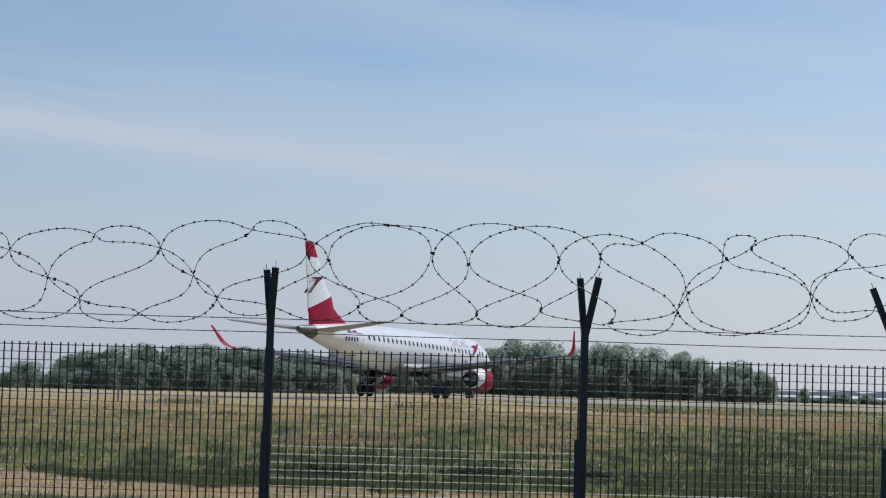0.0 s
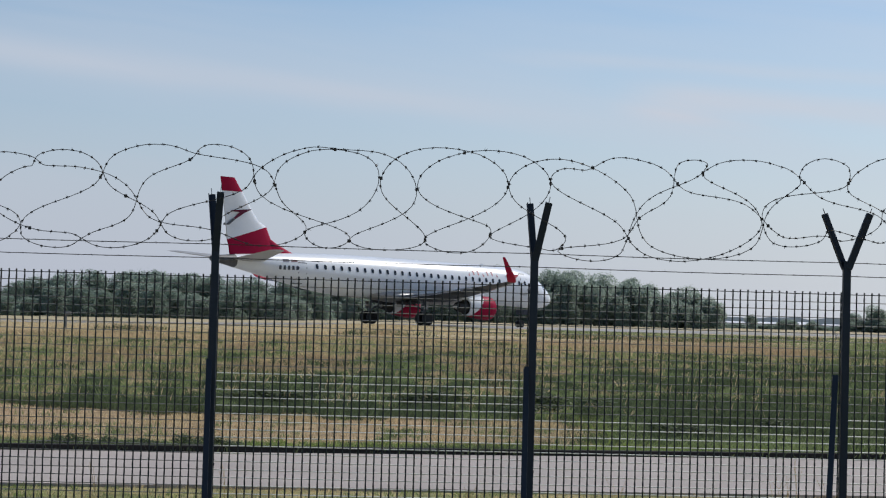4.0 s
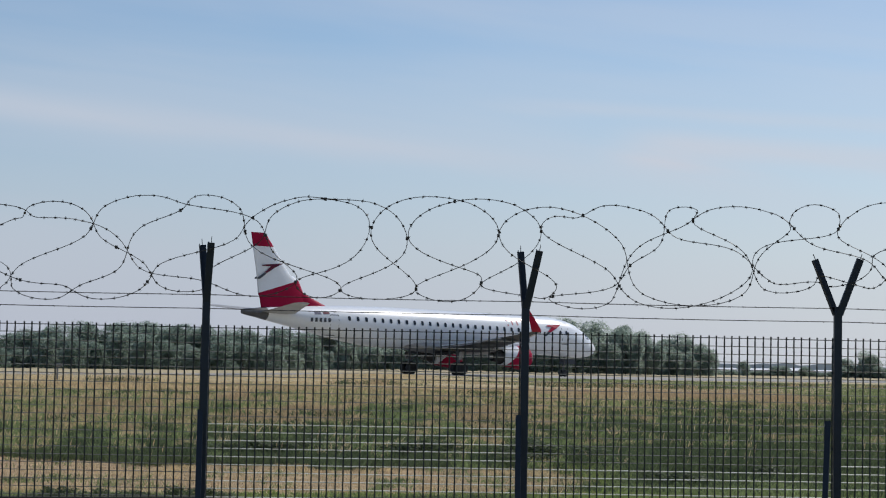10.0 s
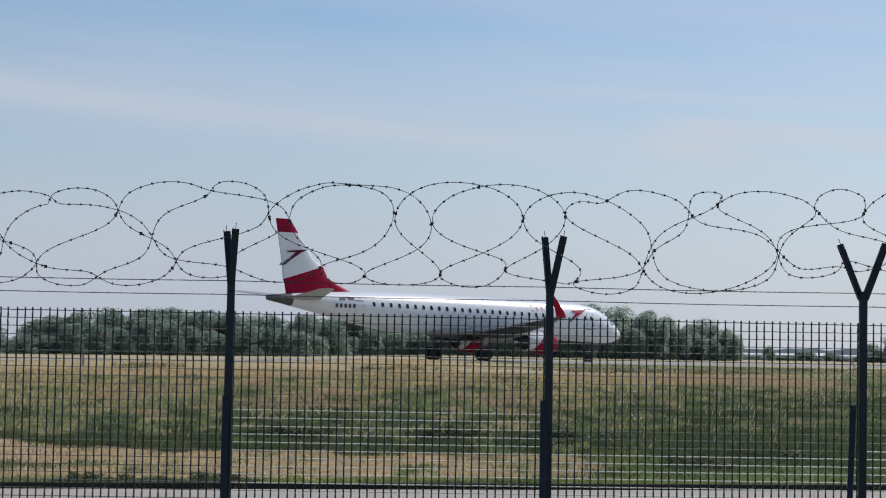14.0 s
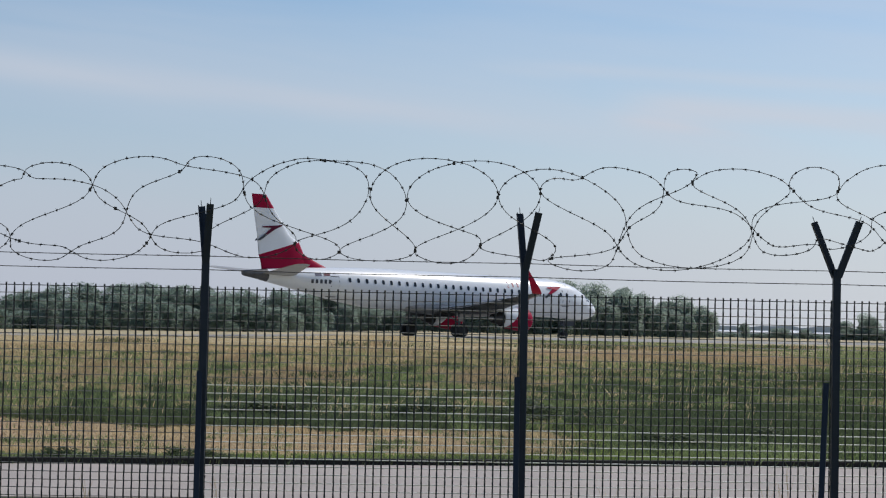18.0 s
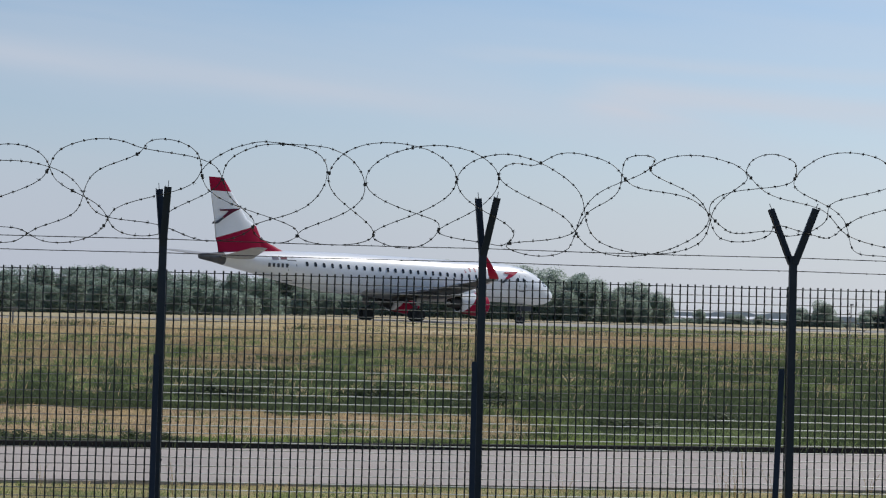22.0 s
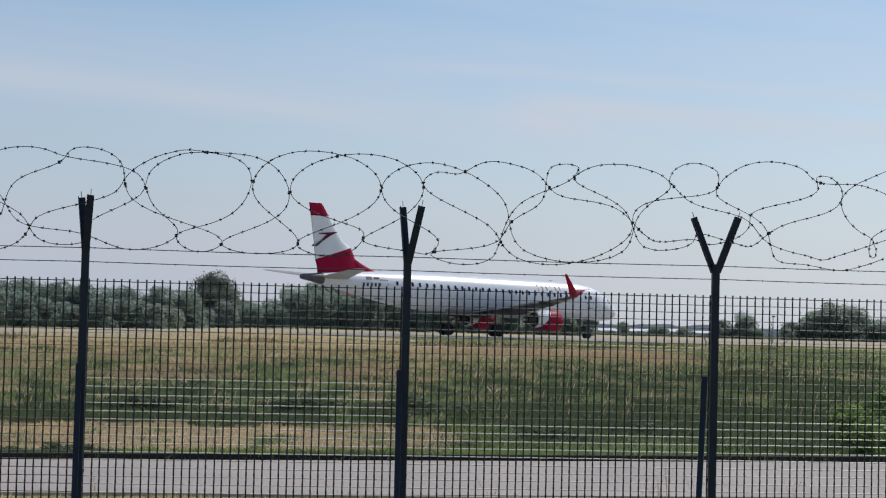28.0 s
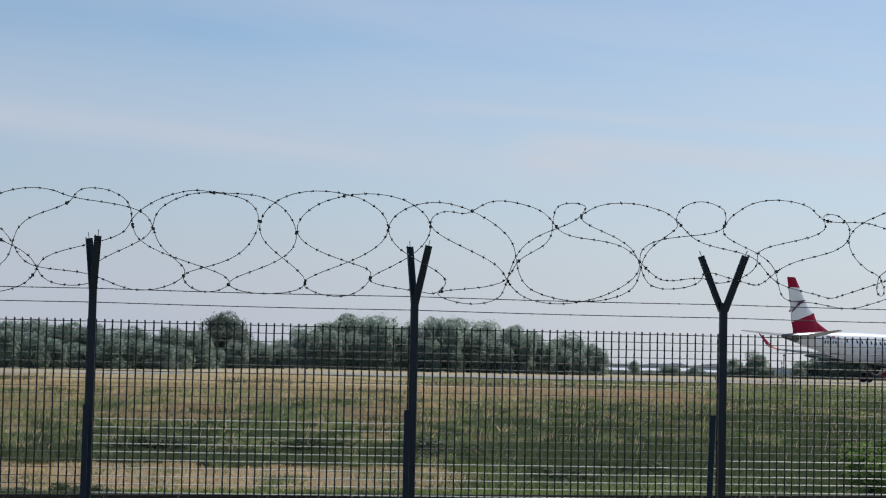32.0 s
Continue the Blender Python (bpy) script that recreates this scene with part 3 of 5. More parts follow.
LONG_A = ((-4.94, 2.74), (-4.39, 2.56), (-4.28, 2.42), (-3.91, 2.24), (-3.61, 2.21), (-3.45, 2.13), (-3.14, 2.14), (-2.94, 2.27), (-2.85, 2.39),
        (-2.3, 2.58), (-2.19, 2.73), (-1.83, 2.94), (-1.55, 2.94), (-1.07, 2.86), (-0.97, 2.52), (-1.45, 2.25), (-1.34, 2.17), (-0.87, 2.24),
        (-1.15, 2.51), (-1.23, 2.71), (-0.97, 2.95), (-0.31, 2.87), (-0.21, 2.67), (-0.55, 2.42), (-0.87, 2.24), (-0.53, 2.16), (-0.36, 2.32),
        (-0.46, 2.39), (-0.92, 2.59))
LONG_B = ((-0.88, 2.79), (-0.33, 2.97), (0.13, 2.77), (-0.03, 2.49), (-0.34, 2.29), (0.03, 2.21), (0.17, 2.2), (0.23, 2.29), (-0.13, 2.52),
        (-0.22, 2.73), (0.19, 2.92), (0.75, 2.7), (0.84, 2.52), (0.97, 2.24), (1.71, 2.25), (1.82, 2.54), (2.08, 2.77), (2.08, 2.83),
        (2.28, 2.99), (2.55, 2.88), (2.56, 2.75), (2.97, 2.51), (3.04, 2.24), (3.24, 2.2), (3.56, 2.16), (3.88, 2.26))
turns(9, 1, *LONG_A, *LONG_B)
LONG_C = ((4.05, 2.78), (3.75, 2.86), (3.31, 2.87), (3.26, 2.95), (2.86, 3.02), (2.59, 2.88), (2.52, 2.78), (2.04, 2.69), (1.87, 2.57),
        (1.84, 2.41), (1.21, 2.14), (0.76, 2.26), (0.61, 2.43), (0.1, 2.72), (0.21, 2.84), (0.42, 2.85), (0.61, 2.94), (1.01, 2.85),
        (1.16, 2.69), (1.64, 2.59), (1.94, 2.36), (2.37, 2.38), (2.48, 2.34), (2.72, 2.47), (2.75, 2.59))
LONG_D = ((3.29, 2.78), (3.34, 2.91), (3.58, 2.86), (3.58, 2.69), (3.1, 2.51), (2.77, 2.33), (2.31, 2.41), (2.27, 2.34), (1.95, 2.31),
        (1.79, 2.61), (1.36, 2.84), (1.37, 2.92), (1.13, 2.91), (1.04, 2.64), (0.8, 2.46), (0.67, 2.29), (0.19, 2.2), (0.34, 2.13),
        (0.65, 2.16), (0.76, 2.31), (0.92, 2.62), (1.29, 2.81), (1.47, 2.93), (1.99, 2.9), (2.23, 2.67), (2.69, 2.54), (2.89, 2.36),
        (3.33, 2.25), (3.41, 2.24), (4.07, 2.45))
turns(10, 1, *LONG_C, *LONG_D)
turns(13, 1, (4, 3.01), (3.62, 2.75), (3.79, 2.49), (3.9, 2.41), (3.83, 2.27), (3.74, 2.38), (3.92, 2.52))
turns(14, 1, *((4.0 + 0.30 * i / 4 + 0.26 * math.sin(math.pi * i / 2), 2.58 + 0.39 * math.cos(math.pi * i / 2)) for i in range(16)))
for s, z in ((-4.55, 2.66), (-4.25, 2.43), (-3.99, 2.25), (-3.46, 2.69), (-3.2, 2.48), (-3.0, 2.28), (-2.73, 2.84), (-2.24, 2.7), (-2.06, 2.63), (-1.82, 2.27), (-1.60, 2.94), (-1.47, 2.23), (-1.235, 2.70), (-0.93, 2.65),
             (-0.57, 2.95), (-0.87, 2.25), (-0.36, 2.3), (-0.21, 2.69), (0.12, 2.74), (0.21, 2.2), (0.45, 2.87), (0.74, 2.31), (0.81, 2.45), (1.11, 2.76), (1.34, 2.86), (1.82, 2.44), (2.11, 2.79), (2.55, 2.81), (3.01, 2.47), (3.35, 2.88)):
    clip_at(s, z)


# ---- aircraft ----
# x forward from the main wheels, y to port, z up; distances aft of the nose are d
def aft(d):
    return 18.5 - d


FUSE = ((0.0, 2.24, 0.02, 0.02), (0.12, 2.24, 0.24, 0.24), (0.45, 2.28, 0.52, 0.52), (1.1, 2.42, 0.88, 0.86), (2.0, 2.66, 1.20, 1.14), (3.0, 2.92, 1.44, 1.34),
        (4.2, 3.12, 1.60, 1.46), (6.0, 3.27, 1.67, 1.505), (10, 3.34, 1.67, 1.505), (15, 3.40, 1.67, 1.505), (20, 3.46, 1.67, 1.505), (24.5, 3.51, 1.66, 1.505),
        (27, 3.59, 1.56, 1.48), (29.5, 3.75, 1.35, 1.33), (32, 3.96, 1.07, 1.10), (34.5, 4.15, 0.76, 0.80), (36.5, 4.27, 0.50, 0.52), (37.5, 4.33, 0.35, 0.36))


def fuse_at(d):
    for a, b in zip(FUSE, FUSE[1:]):
        if a[0] <= d <= b[0]:
            u = (d - a[0]) / (b[0] - a[0])
            return [p + (q - p) * u for p, q in zip(a[1:], b[1:])]
    return FUSE[-1][1:]


def ring(d, zc, hh, hw, n=40):
    return [Vector((aft(d), hw * math.cos(6.28318 * k / n), zc + hh * math.sin(6.28318 * k / n))) for k in range(n)]


def airfoil(le, te, thick, up, n=9):
    """Closed section from le to te with the thickness along up."""
    chord = te - le
    top, bot = [], []
    for i in range(n):
        u = 0.5 - 0.5 * math.cos(math.pi * i / (n - 1))
        t = thick * (2.6 * math.sqrt(u) * (1 - u) + 0.02)
        top.append(le + chord * u + up * t * 0.5)
        bot.append(le + chord * u - up * t * 0.5)
    return top + bot[::-1][1:-1]


def smooth_part(name, bm, mat, parent, label=""):
    return part(name, bm, mat, parent, label, smooth=True)


def plate(points, normal, thick):
    """A thin solid from an outline."""
    bm = bmesh.new()
    a = [bm.verts.new(p + normal * thick) for p in points]
    b = [bm.verts.new(p) for p in points]
    bm.faces.new(a)
    bm.faces.new(b[::-1])
    n = len(points)
    for k in range(n):
        bm.faces.new((a[k], b[k], b[(k + 1) % n], a[(k + 1) % n]))
    bmesh.ops.recalc_face_normals(bm, faces=bm.faces)
    return bm


def skin(d, z, side, out=0.012):
    zc, hh, hw = fuse_at(d)
    return Vector((aft(d), side * (hw * math.sqrt(max(0.0, 1 - ((z - zc) / hh) ** 2)) + out), z))


def skin_patch(outline, side, out=0.012, thick=0.01):
    """A decal or door on the hull's side: outline in (d, z)."""
    pts = [skin(d, z, side, out) for d, z in outline]
    return plate(pts, Vector((0, side, 0)), thick)


def rounded(dc, zc, w, h, n=12, power=3.0):
    out = []
    for k in range(n):
        a = 6.28318 * (k + 0.5) / n
        c, s = math.cos(a), math.sin(a)
        out.append((dc + w / 2 * math.copysign(abs(c) ** (2 / power), c), zc + h / 2 * math.copysign(abs(s) ** (2 / power), s)))
    return out


def make_aircraft():
    jet = thing("airliner", "white twin-engined jet airliner with red tail and engines on the runway", "airplane")
    hull = smooth_part("fuselage", loft([ring(*f) for f in FUSE[:-1]]), M["white"], jet)
    tail = [(36.5, 4.27, 0.50, 0.52), (37.5, 4.33, 0.35, 0.36), (38.0, 4.35, 0.29, 0.29), (38.5, 4.37, 0.22, 0.22), (38.65, 4.37, 0.18, 0.18)]
    smooth_part("tail_cone", loft([ring(*f) for f in tail]), M["tail"], hull, "dark grey tail cone exhaust")
    bm = loft([ring(d, z, h, w) for d, z, h, w in ((10.8, 2.15, 0.30, 0.8), (12.2, 2.05, 0.50, 1.40), (14, 2.02, 0.55, 1.65), (19, 2.05, 0.55, 1.65), (21.5, 2.14, 0.45, 1.30), (23.5, 2.25, 0.28, 0.7))])
    smooth_part("belly_fairing", bm, M["pale"], jet, "pale grey belly fairing")
    for side in (-1, 1):
        for i in range(28):
            d = 6.65 + i * 0.835
            if i in (0, 1):
                continue
            part("cabin_window", skin_patch(rounded(d, 3.47 + 0.022 * d, 0.27, 0.38), side), M["glass"], hull, "" if i else "dark cabin window")
        part("cockpit_window", skin_patch(((1.55, 3.08), (2.15, 3.12), (2.2, 3.5), (1.85, 3.46)), side), M["glass"], hull)
        for d0, d1, z0, z1 in ((4.7, 5.5, 2.6, 4.4), (30.2, 30.95, 2.75, 4.35)):
            o = [(d0, z0), (d1, z0), (d1, z1), (d0, z1)]
            for a, b in zip(o, o[1:] + o[:1]):
                dx, dz = b[0] - a[0], b[1] - a[1]
                n = Vector((dz, -dx)).normalized() * 0.028
                steps = [(a[0] + dx * u / 4, a[1] + dz * u / 4) for u in range(5)]
                quad = [(p[0] + n.x, p[1] + n.y) for p in steps] + [(p[0] - n.x, p[1] - n.y) for p in steps[::-1]]
                part("door_seam", skin_patch(quad, side, 0.006, 0.004), M["grey"], hull)
        # swept emblem, title bars, registration bars and flag
        part("emblem", skin_patch(((5.5, 4.32), (7.35, 4.22), (7.3, 4.10), (6.75, 4.07), (7.35, 3.66), (7.0, 3.62), (6.15, 4.0)), side, 0.05, 0.02), M["red"], hull, "red swept arrow emblem")
        part("emblem_edge", skin_patch(((7.35, 3.66), (7.8, 3.30), (7.6, 3.24), (7.0, 3.62)), side, 0.05, 0.02), M["mark"], hull)
        for d in (5.0, 5.75):
            part("cabin_window", skin_patch(rounded(d, 3.47 + 0.022 * d, 0.27, 0.38), side), M["glass"], hull)
        for i in range(7):
            part("title_bar", skin_patch(rounded(8.5 + i * 0.58, 4.30, 0.16, 0.42 if i % 3 else 0.62, 8, 6), side, 0.014), M["faded"], hull)
        for i in range(5):
            part("registration_bar", skin_patch(rounded(31.1 + i * 0.40, 3.92, 0.22, 0.32, 8, 8), side, 0.014), M["mark"], hull)
        part("flag", skin_patch(((31.8, 4.36), (32.4, 4.34), (32.4, 4.58), (31.8, 4.60)), side, 0.014), M["navy"], hull)
        part("flag", skin_patch(((31.0, 4.40), (31.6, 4.38), (31.6, 4.55), (31.0, 4.57)), side, 0.014), M["crimson"], hull)

    # tail fin in three painted bands
    up = Vector((0, 1, 0))
    def fin_le(z):
        return 33.55 + (z - 6.55) * 0.78 if z > 6.55 else 33.55 - (6.55 - z) * 0.9
    def fin_te(z):
        return 36.95 + (z - 5.0) * 0.19
    def fin_band(zs, bend=None):
        secs = []
        for z in zs:
            le, te = Vector((aft(fin_le(z)), 0, z)), Vector((aft(fin_te(z)), 0, z))
            if bend:
                le.z += bend(z, 0)
                te.z += bend(z, 1)
            secs.append(airfoil(le, te, 0.10 * (fin_te(z) - fin_le(z)) , up))
        return loft(secs)
    lower = lambda z, aftness: (0.62 if not aftness else -0.52) if abs(z - 6.35) < 0.01 else 0.0
    smooth_part("fin_base", fin_band((4.45, 5.4, 6.35), lower), M["red"], jet, "red base of the tail fin")
    fin = smooth_part("fin", fin_band((6.35, 7.4, 8.5, 9.45), lower), M["white"], jet)
    smooth_part("fin_tip", fin_band((9.45, 10.0, 10.42, 10.5)), M["red"], jet, "red tip of the tail fin")
    # dorsal fairing
    bm = loft([airfoil(Vector((aft(d), 0, z)), Vector((aft(34.5), 0, z)), w, up) for d, z, w in ((29.5, 4.75, 0.5), (30.7, 5.10, 0.36), (32.2, 5.70, 0.3), (33.3, 6.25, 0.25))])
    smooth_part("dorsal_fin", bm, M["red"], jet)
    for side in (-1, 1):
        # emblem on the fin: an arrow of two strokes
        pts = ((34.95, 8.22), (37.0, 8.02), (36.98, 7.93), (36.15, 7.94), (36.75, 7.44), (36.55, 7.38), (35.75, 7.86))
        part("fin_emblem", plate([Vector((aft(d), side * 0.175, z)) for d, z in pts], Vector((0, side, 0)), 0.012), M["crimson"], fin, "dark red arrow emblem")
        part("emblem_edge", plate([Vector((aft(d), side * 0.175, z)) for d, z in ((36.8, 7.42), (37.4, 7.02), (37.42, 6.90), (37.15, 6.94), (36.55, 7.36))], Vector((0, side, 0)), 0.012), M["mark"], fin)
        # tailplane
        secs = [airfoil(Vector((aft(33.6 + 0.52 * y), side * y, 4.35 + 0.105 * y)), Vector((aft(37.0 + 0.19 * y), side * y, 4.35 + 0.105 * y)), (3.4 - 0.33 * y) * 0.1, Vector((0, 0, 1))) for y in (0.3, 2.0, 4.0, 5.7, 5.9)]
        smooth_part("tailplane", loft(secs), M["pale"], jet, "pale grey tailplane")
        # wing
        def wing(y):
            le = 13.3 + (y - 1.4) * 0.56
            te = 20.4 - 0.1 * min(y, 5) if y < 5 else 19.9 + (y - 5) * 0.16
            return le, te, 2.05 + 0.095 * max(0, y - 1.4) + 0.0006 * max(0, y - 4) ** 2
        secs = []
        for y in (0.8, 1.6, 3, 5, 8, 11, 14.0):
            le, te, z = wing(y)
            secs.append(airfoil(Vector((aft(le), side * y, z)), Vector((aft(te), side * y, z - 0.05)), (te - le) * 0.10, Vector((0, 0, 1))))
        panel = smooth_part("wing", loft(secs), M["grey"], jet, "swept wing, its grey darkened with painted shade")
        # bright leading-edge slats
        for y0, y1 in ((2.4, 3.9), (4.9, 8.8), (8.9, 13.4)):
            secs = []
            for y in (y0, (y0 + y1) / 2, y1):
                le, te, z = wing(y)
                secs.append(airfoil(Vector((aft(le - 0.10), side * y, z - 0.03)), Vector((aft(le + 0.75), side * y, z + (te - le) * 0.055)), 0.20 + 0.02 * (te - le), Vector((0, 0, 1))))
            smooth_part("slat", loft(secs), M["metal"], panel, "polished leading-edge slat")
        le, te, z = wing(14.0)
        secs = []
        for u, out, rise in ((0, 0, 0), (0.3, 0.42, 0.2), (0.5, 0.68, 0.58), (1, 1.05, 1.78)):
            l, t = le - 0.35 * (1 - u) * min(1, 4 * u) + 2.5 * u, te + 1.8 * u
            secs.append(airfoil(Vector((aft(l), side * (14.0 + out), z + rise)), Vector((aft(t), side * (14.0 + out), z + rise - 0.03)), (t - l) * 0.11, Vector((0, -side * min(1, u * 1.6), 1 - u * 0.6)).normalized()))
        smooth_part("winglet", loft(secs), M["red"], panel, "red winglet")
        # flaps set for take-off
        for y0, y1 in ((1.7, 4.9), (5.05, 9.6)):
            secs = []
            for y in (y0, (y0 + y1) / 2, y1):
                le, te, z = wing(y)
                secs.append(airfoil(Vector((aft(te - 0.45), side * y, z - 0.06)), Vector((aft(te + 0.65 - 0.03 * y), side * y, z - 0.28 + 0.01 * y)), 0.13, Vector((0, 0, 1))))
            smooth_part("flap", loft(secs), M["grey"], panel, "lowered grey flap")
            # thin white tube added to draw the line where the edge catches sun
            edge = []
            for y in (y0, (y0 + y1) / 2, y1):
                le, te, z = wing(y)
                edge.append(Vector((aft(te - 0.35), side * y, z + 0.06)))
            part("sunlit_edge", tube(edge, 0.055, 6), M["white"], panel, "white tube added for the wing's sunlit edge")
        for y in (4.2, 7.0, 9.8):
            le, te, z = wing(y)
            bm = loft([[Vector((aft(te - 1.9 + q * 2.9), side * y + r * 0.16 * math.cos(a), z - 0.28 + 0.05 * q + r * 0.22 * math.sin(a))) for a in [6.28318 * k / 10 for k in range(10)]] for q, r in ((0, 0.1), (0.2, 0.8), (0.55, 1), (0.85, 0.6), (1, 0.08))])
            smooth_part("flap_fairing", bm, M["grey"], panel)
        # engine
        ey, ez = side * 4.35, 1.27
        shift, PAINT = 0.8, 13.9
        def turned(profile, n=28, slant=0.0):
            # slant rakes the paint line on the ring that carries it
            rows = []
            for d, r in profile:
                line = []
                for k in range(n):
                    a = 6.28318 * k / n
                    dd = d - slant * math.sin(a) if d == PAINT else d
                    rr = 0.99 - 0.10 * max(0.0, (dd - 12.7) / 2.05) - 0.17 * max(0.0, (dd - 12.7) / 2.05) ** 3 if slant and d == PAINT else r
                    line.append(Vector((aft(shift + dd), ey + rr * math.cos(a), ez + 0.02 * (dd - 11) + rr * math.sin(a))))
                rows.append(line)
            return loft(rows)
        engine = smooth_part("engine", turned(((12.0, 0.80), (11.93, 0.86), (12.0, 0.92), (12.05, 0.95), (12.7, 0.99), (PAINT, 0.95)), slant=0.78), M["red"], jet, "jet engine with a red cowl")
        smooth_part("rear_cowl", turned(((PAINT, 0.95), (14.75, 0.72), (14.86, 0.67), (14.86, 0.63), (14.5, 0.62)), slant=0.78), M["white"], engine, "white rear cowl")
        smooth_part("inlet_lip", turned(((12.2, 0.72), (12.0, 0.76), (11.91, 0.82), (11.94, 0.88), (12.02, 0.93))), M["metal"], engine, "polished inlet lip")
        smooth_part("core_nozzle", turned(((14.3, 0.52), (15.0, 0.50), (15.5, 0.42), (15.8, 0.36))), M["hot"], engine, "dark burnt core nozzle")
        smooth_part("exhaust_plug", turned(((15.1, 0.28), (15.7, 0.24), (16.25, 0.10), (16.3, 0.02))), M["metal"], engine)
        # black ring across the duct's exit paints in its unlit inside
        smooth_part("duct_shade", turned(((14.76, 0.645), (14.80, 0.645), (14.80, 0.49), (14.76, 0.49))), M["hot"], engine)
        smooth_part("fan", turned(((12.7, 0.76), (12.72, 0.4), (12.5, 0.2), (12.3, 0.02))), M["hot"], engine)
        py = box(bmesh.new(), (3.4, 0.28, 0.75), Matrix.Translation((aft(14.4 + shift), ey, 2.30)) @ pose(0, 0, 0, 0, 6, 0), 0.1)
        part("pylon", py, M["white"], engine)
        # main gear, and a black box added for the belly's shade above it
        bay = box(bmesh.new(), (1.5, 1.2, 0.2), pose(-0.7, side * 1.4, 1.56, 6 * side), 0.05)
        part("belly_shade", bay, M["rubber"], jet, "black box added for the belly's shade over the wheels")
        gear = part("main_gear", tube([Vector((-0.65, side * 3.2, 0.28)), Vector((-0.55, side * 3.0, 2.0))], 0.12, 10), M["tail"], jet)
        part("side_stay", tube([Vector((-0.62, side * 3.12, 0.9)), Vector((-0.55, side * 1.6, 1.6))], 0.07, 8), M["tail"], gear)
        part("gear_door", box(bmesh.new(), (0.42, 0.04, 0.6), pose(-0.65, side * 3.42, 1.35, -8 * side), 0.02), M["pale"], gear)
        for dy in (-0.38, 0.38):
            wheel_parts(gear, Vector((-0.65, side * 3.2 + dy, 0.31)), 0.55, 0.38)
    nose = part("nose_gear", tube([Vector((aft(3.9), 0, 0.06)), Vector((aft(3.75), 0, 1.7))], 0.08, 10), M["tail"], jet)
    for side in (-1, 1):
        wheel_parts(nose, Vector((aft(3.9), side * 0.22, 0.07)), 0.31, 0.2)
        part("gear_door", box(bmesh.new(), (1.1, 0.03, 0.45), pose(aft(3.4), side * 0.42, 1.1, -6 * side), 0.015), M["grey"], nose)
    part("antenna", box(bmesh.new(), (0.4, 0.03, 0.3), pose(aft(9), 0, 4.98), 0.01), M["white"], hull)
    part("antenna", box(bmesh.new(), (0.4, 0.03, 0.3), pose(aft(17), 0, 4.98), 0.01), M["white"], hull)
    return jet


def wheel_parts(gear, c, r, width):
    prof = ((-0.5, 0.62), (-0.5, 0.86), (-0.36, 0.97), (0, 1.0), (0.36, 0.97), (0.5, 0.86), (0.5, 0.62))
    bm = loft([[c + Vector((r * q * math.cos(6.28318 * k / 20), w * width, r * q * math.sin(6.28318 * k / 20))) for k in range(20)] for w, q in prof])
    tyre = part("tyre", bm, M["rubber"], gear, "", True)
    prof = ((-0.40, 0.02), (-0.40, 0.30), (-0.34, 0.50), (-0.47, 0.62), (0.47, 0.62), (0.34, 0.50), (0.40, 0.30), (0.40, 0.02))
    bm = loft([[c + Vector((r * q * math.cos(6.28318 * k / 20), w * width, r * q * math.sin(6.28318 * k / 20))) for k in range(20)] for w, q in prof])
    part("wheel_hub", bm, M["metal"], gear, "", True)


jet = make_aircraft()


# ---- trees ----
def leaf_mesh(name, seed, wide, tall, count, mat, size, sprays_each=44):
    """A crown of many small leaf clumps about uneven lobes."""
    rng = random.Random(seed)
    lobes = []
    for k in range(22):
        z = 0.04 + 0.74 * ((k + rng.random()) / 22) ** 1.15
        out = 0.36 * math.sqrt(max(0.12, 1 - ((z - 0.28) / 0.56) ** 2)) * rng.uniform(0.35, 1.0)
        way = rng.uniform(0, 6.28318)
        lobes.append((Vector((math.cos(way) * out * wide, math.sin(way) * out * wide, z * tall)), rng.uniform(0.17, 0.27)))
    sprays = []
    for c, r in lobes:
        for _ in range(sprays_each):
            d = Vector((rng.gauss(0, 1), rng.gauss(0, 1), rng.gauss(0.15, 1))).normalized() * rng.uniform(0.7, 1.0)
            sprays.append((c + Vector((d.x * r * wide, d.y * r * wide, d.z * r * tall * 0.8)), r * rng.uniform(0.22, 0.50), c))
    verts, faces = [], []
    for i in range(count):
        if i % 5 < 3:
            # leaves spread evenly over the lobe
            c, r = lobes[rng.randrange(len(lobes))]
            d = Vector((rng.gauss(0, 1), rng.gauss(0, 1), rng.gauss(0, 1))).normalized() * rng.uniform(0.80, 1.0)
            p = c + Vector((d.x * r * wide, d.y * r * wide, d.z * r * tall * 0.8))
        else:
            s, r, c = sprays[rng.randrange(len(sprays))]
            p = s + Vector([max(-0.95, min(0.95, rng.gauss(0, 0.5))) * r * k for k in (wide, wide, tall * 0.85)])
        if p.z < 0.02 * tall:
            continue
        # leaves turn their faces outwards, to the light
        out = (p - c).normalized() + Vector((rng.gauss(0, 0.8), rng.gauss(0, 0.8), rng.gauss(0.2, 0.8)))
        a = out.cross(Vector((rng.gauss(0, 1), rng.gauss(0, 1), rng.gauss(0, 1)))).normalized()
        b = out.cross(a).normalized()
        k = size * rng.uniform(0.5, 1.3)
        n = len(verts)
        verts += [p - a * k, p + b * k * 0.6, p + a * k, p - b * k * 0.6]
        faces.append((n, n + 1, n + 2, n + 3))
    me = bpy.data.meshes.new(name)
    me.from_pydata([tuple(v) for v in verts], [], faces)
    me.materials.append(mat)
    return me


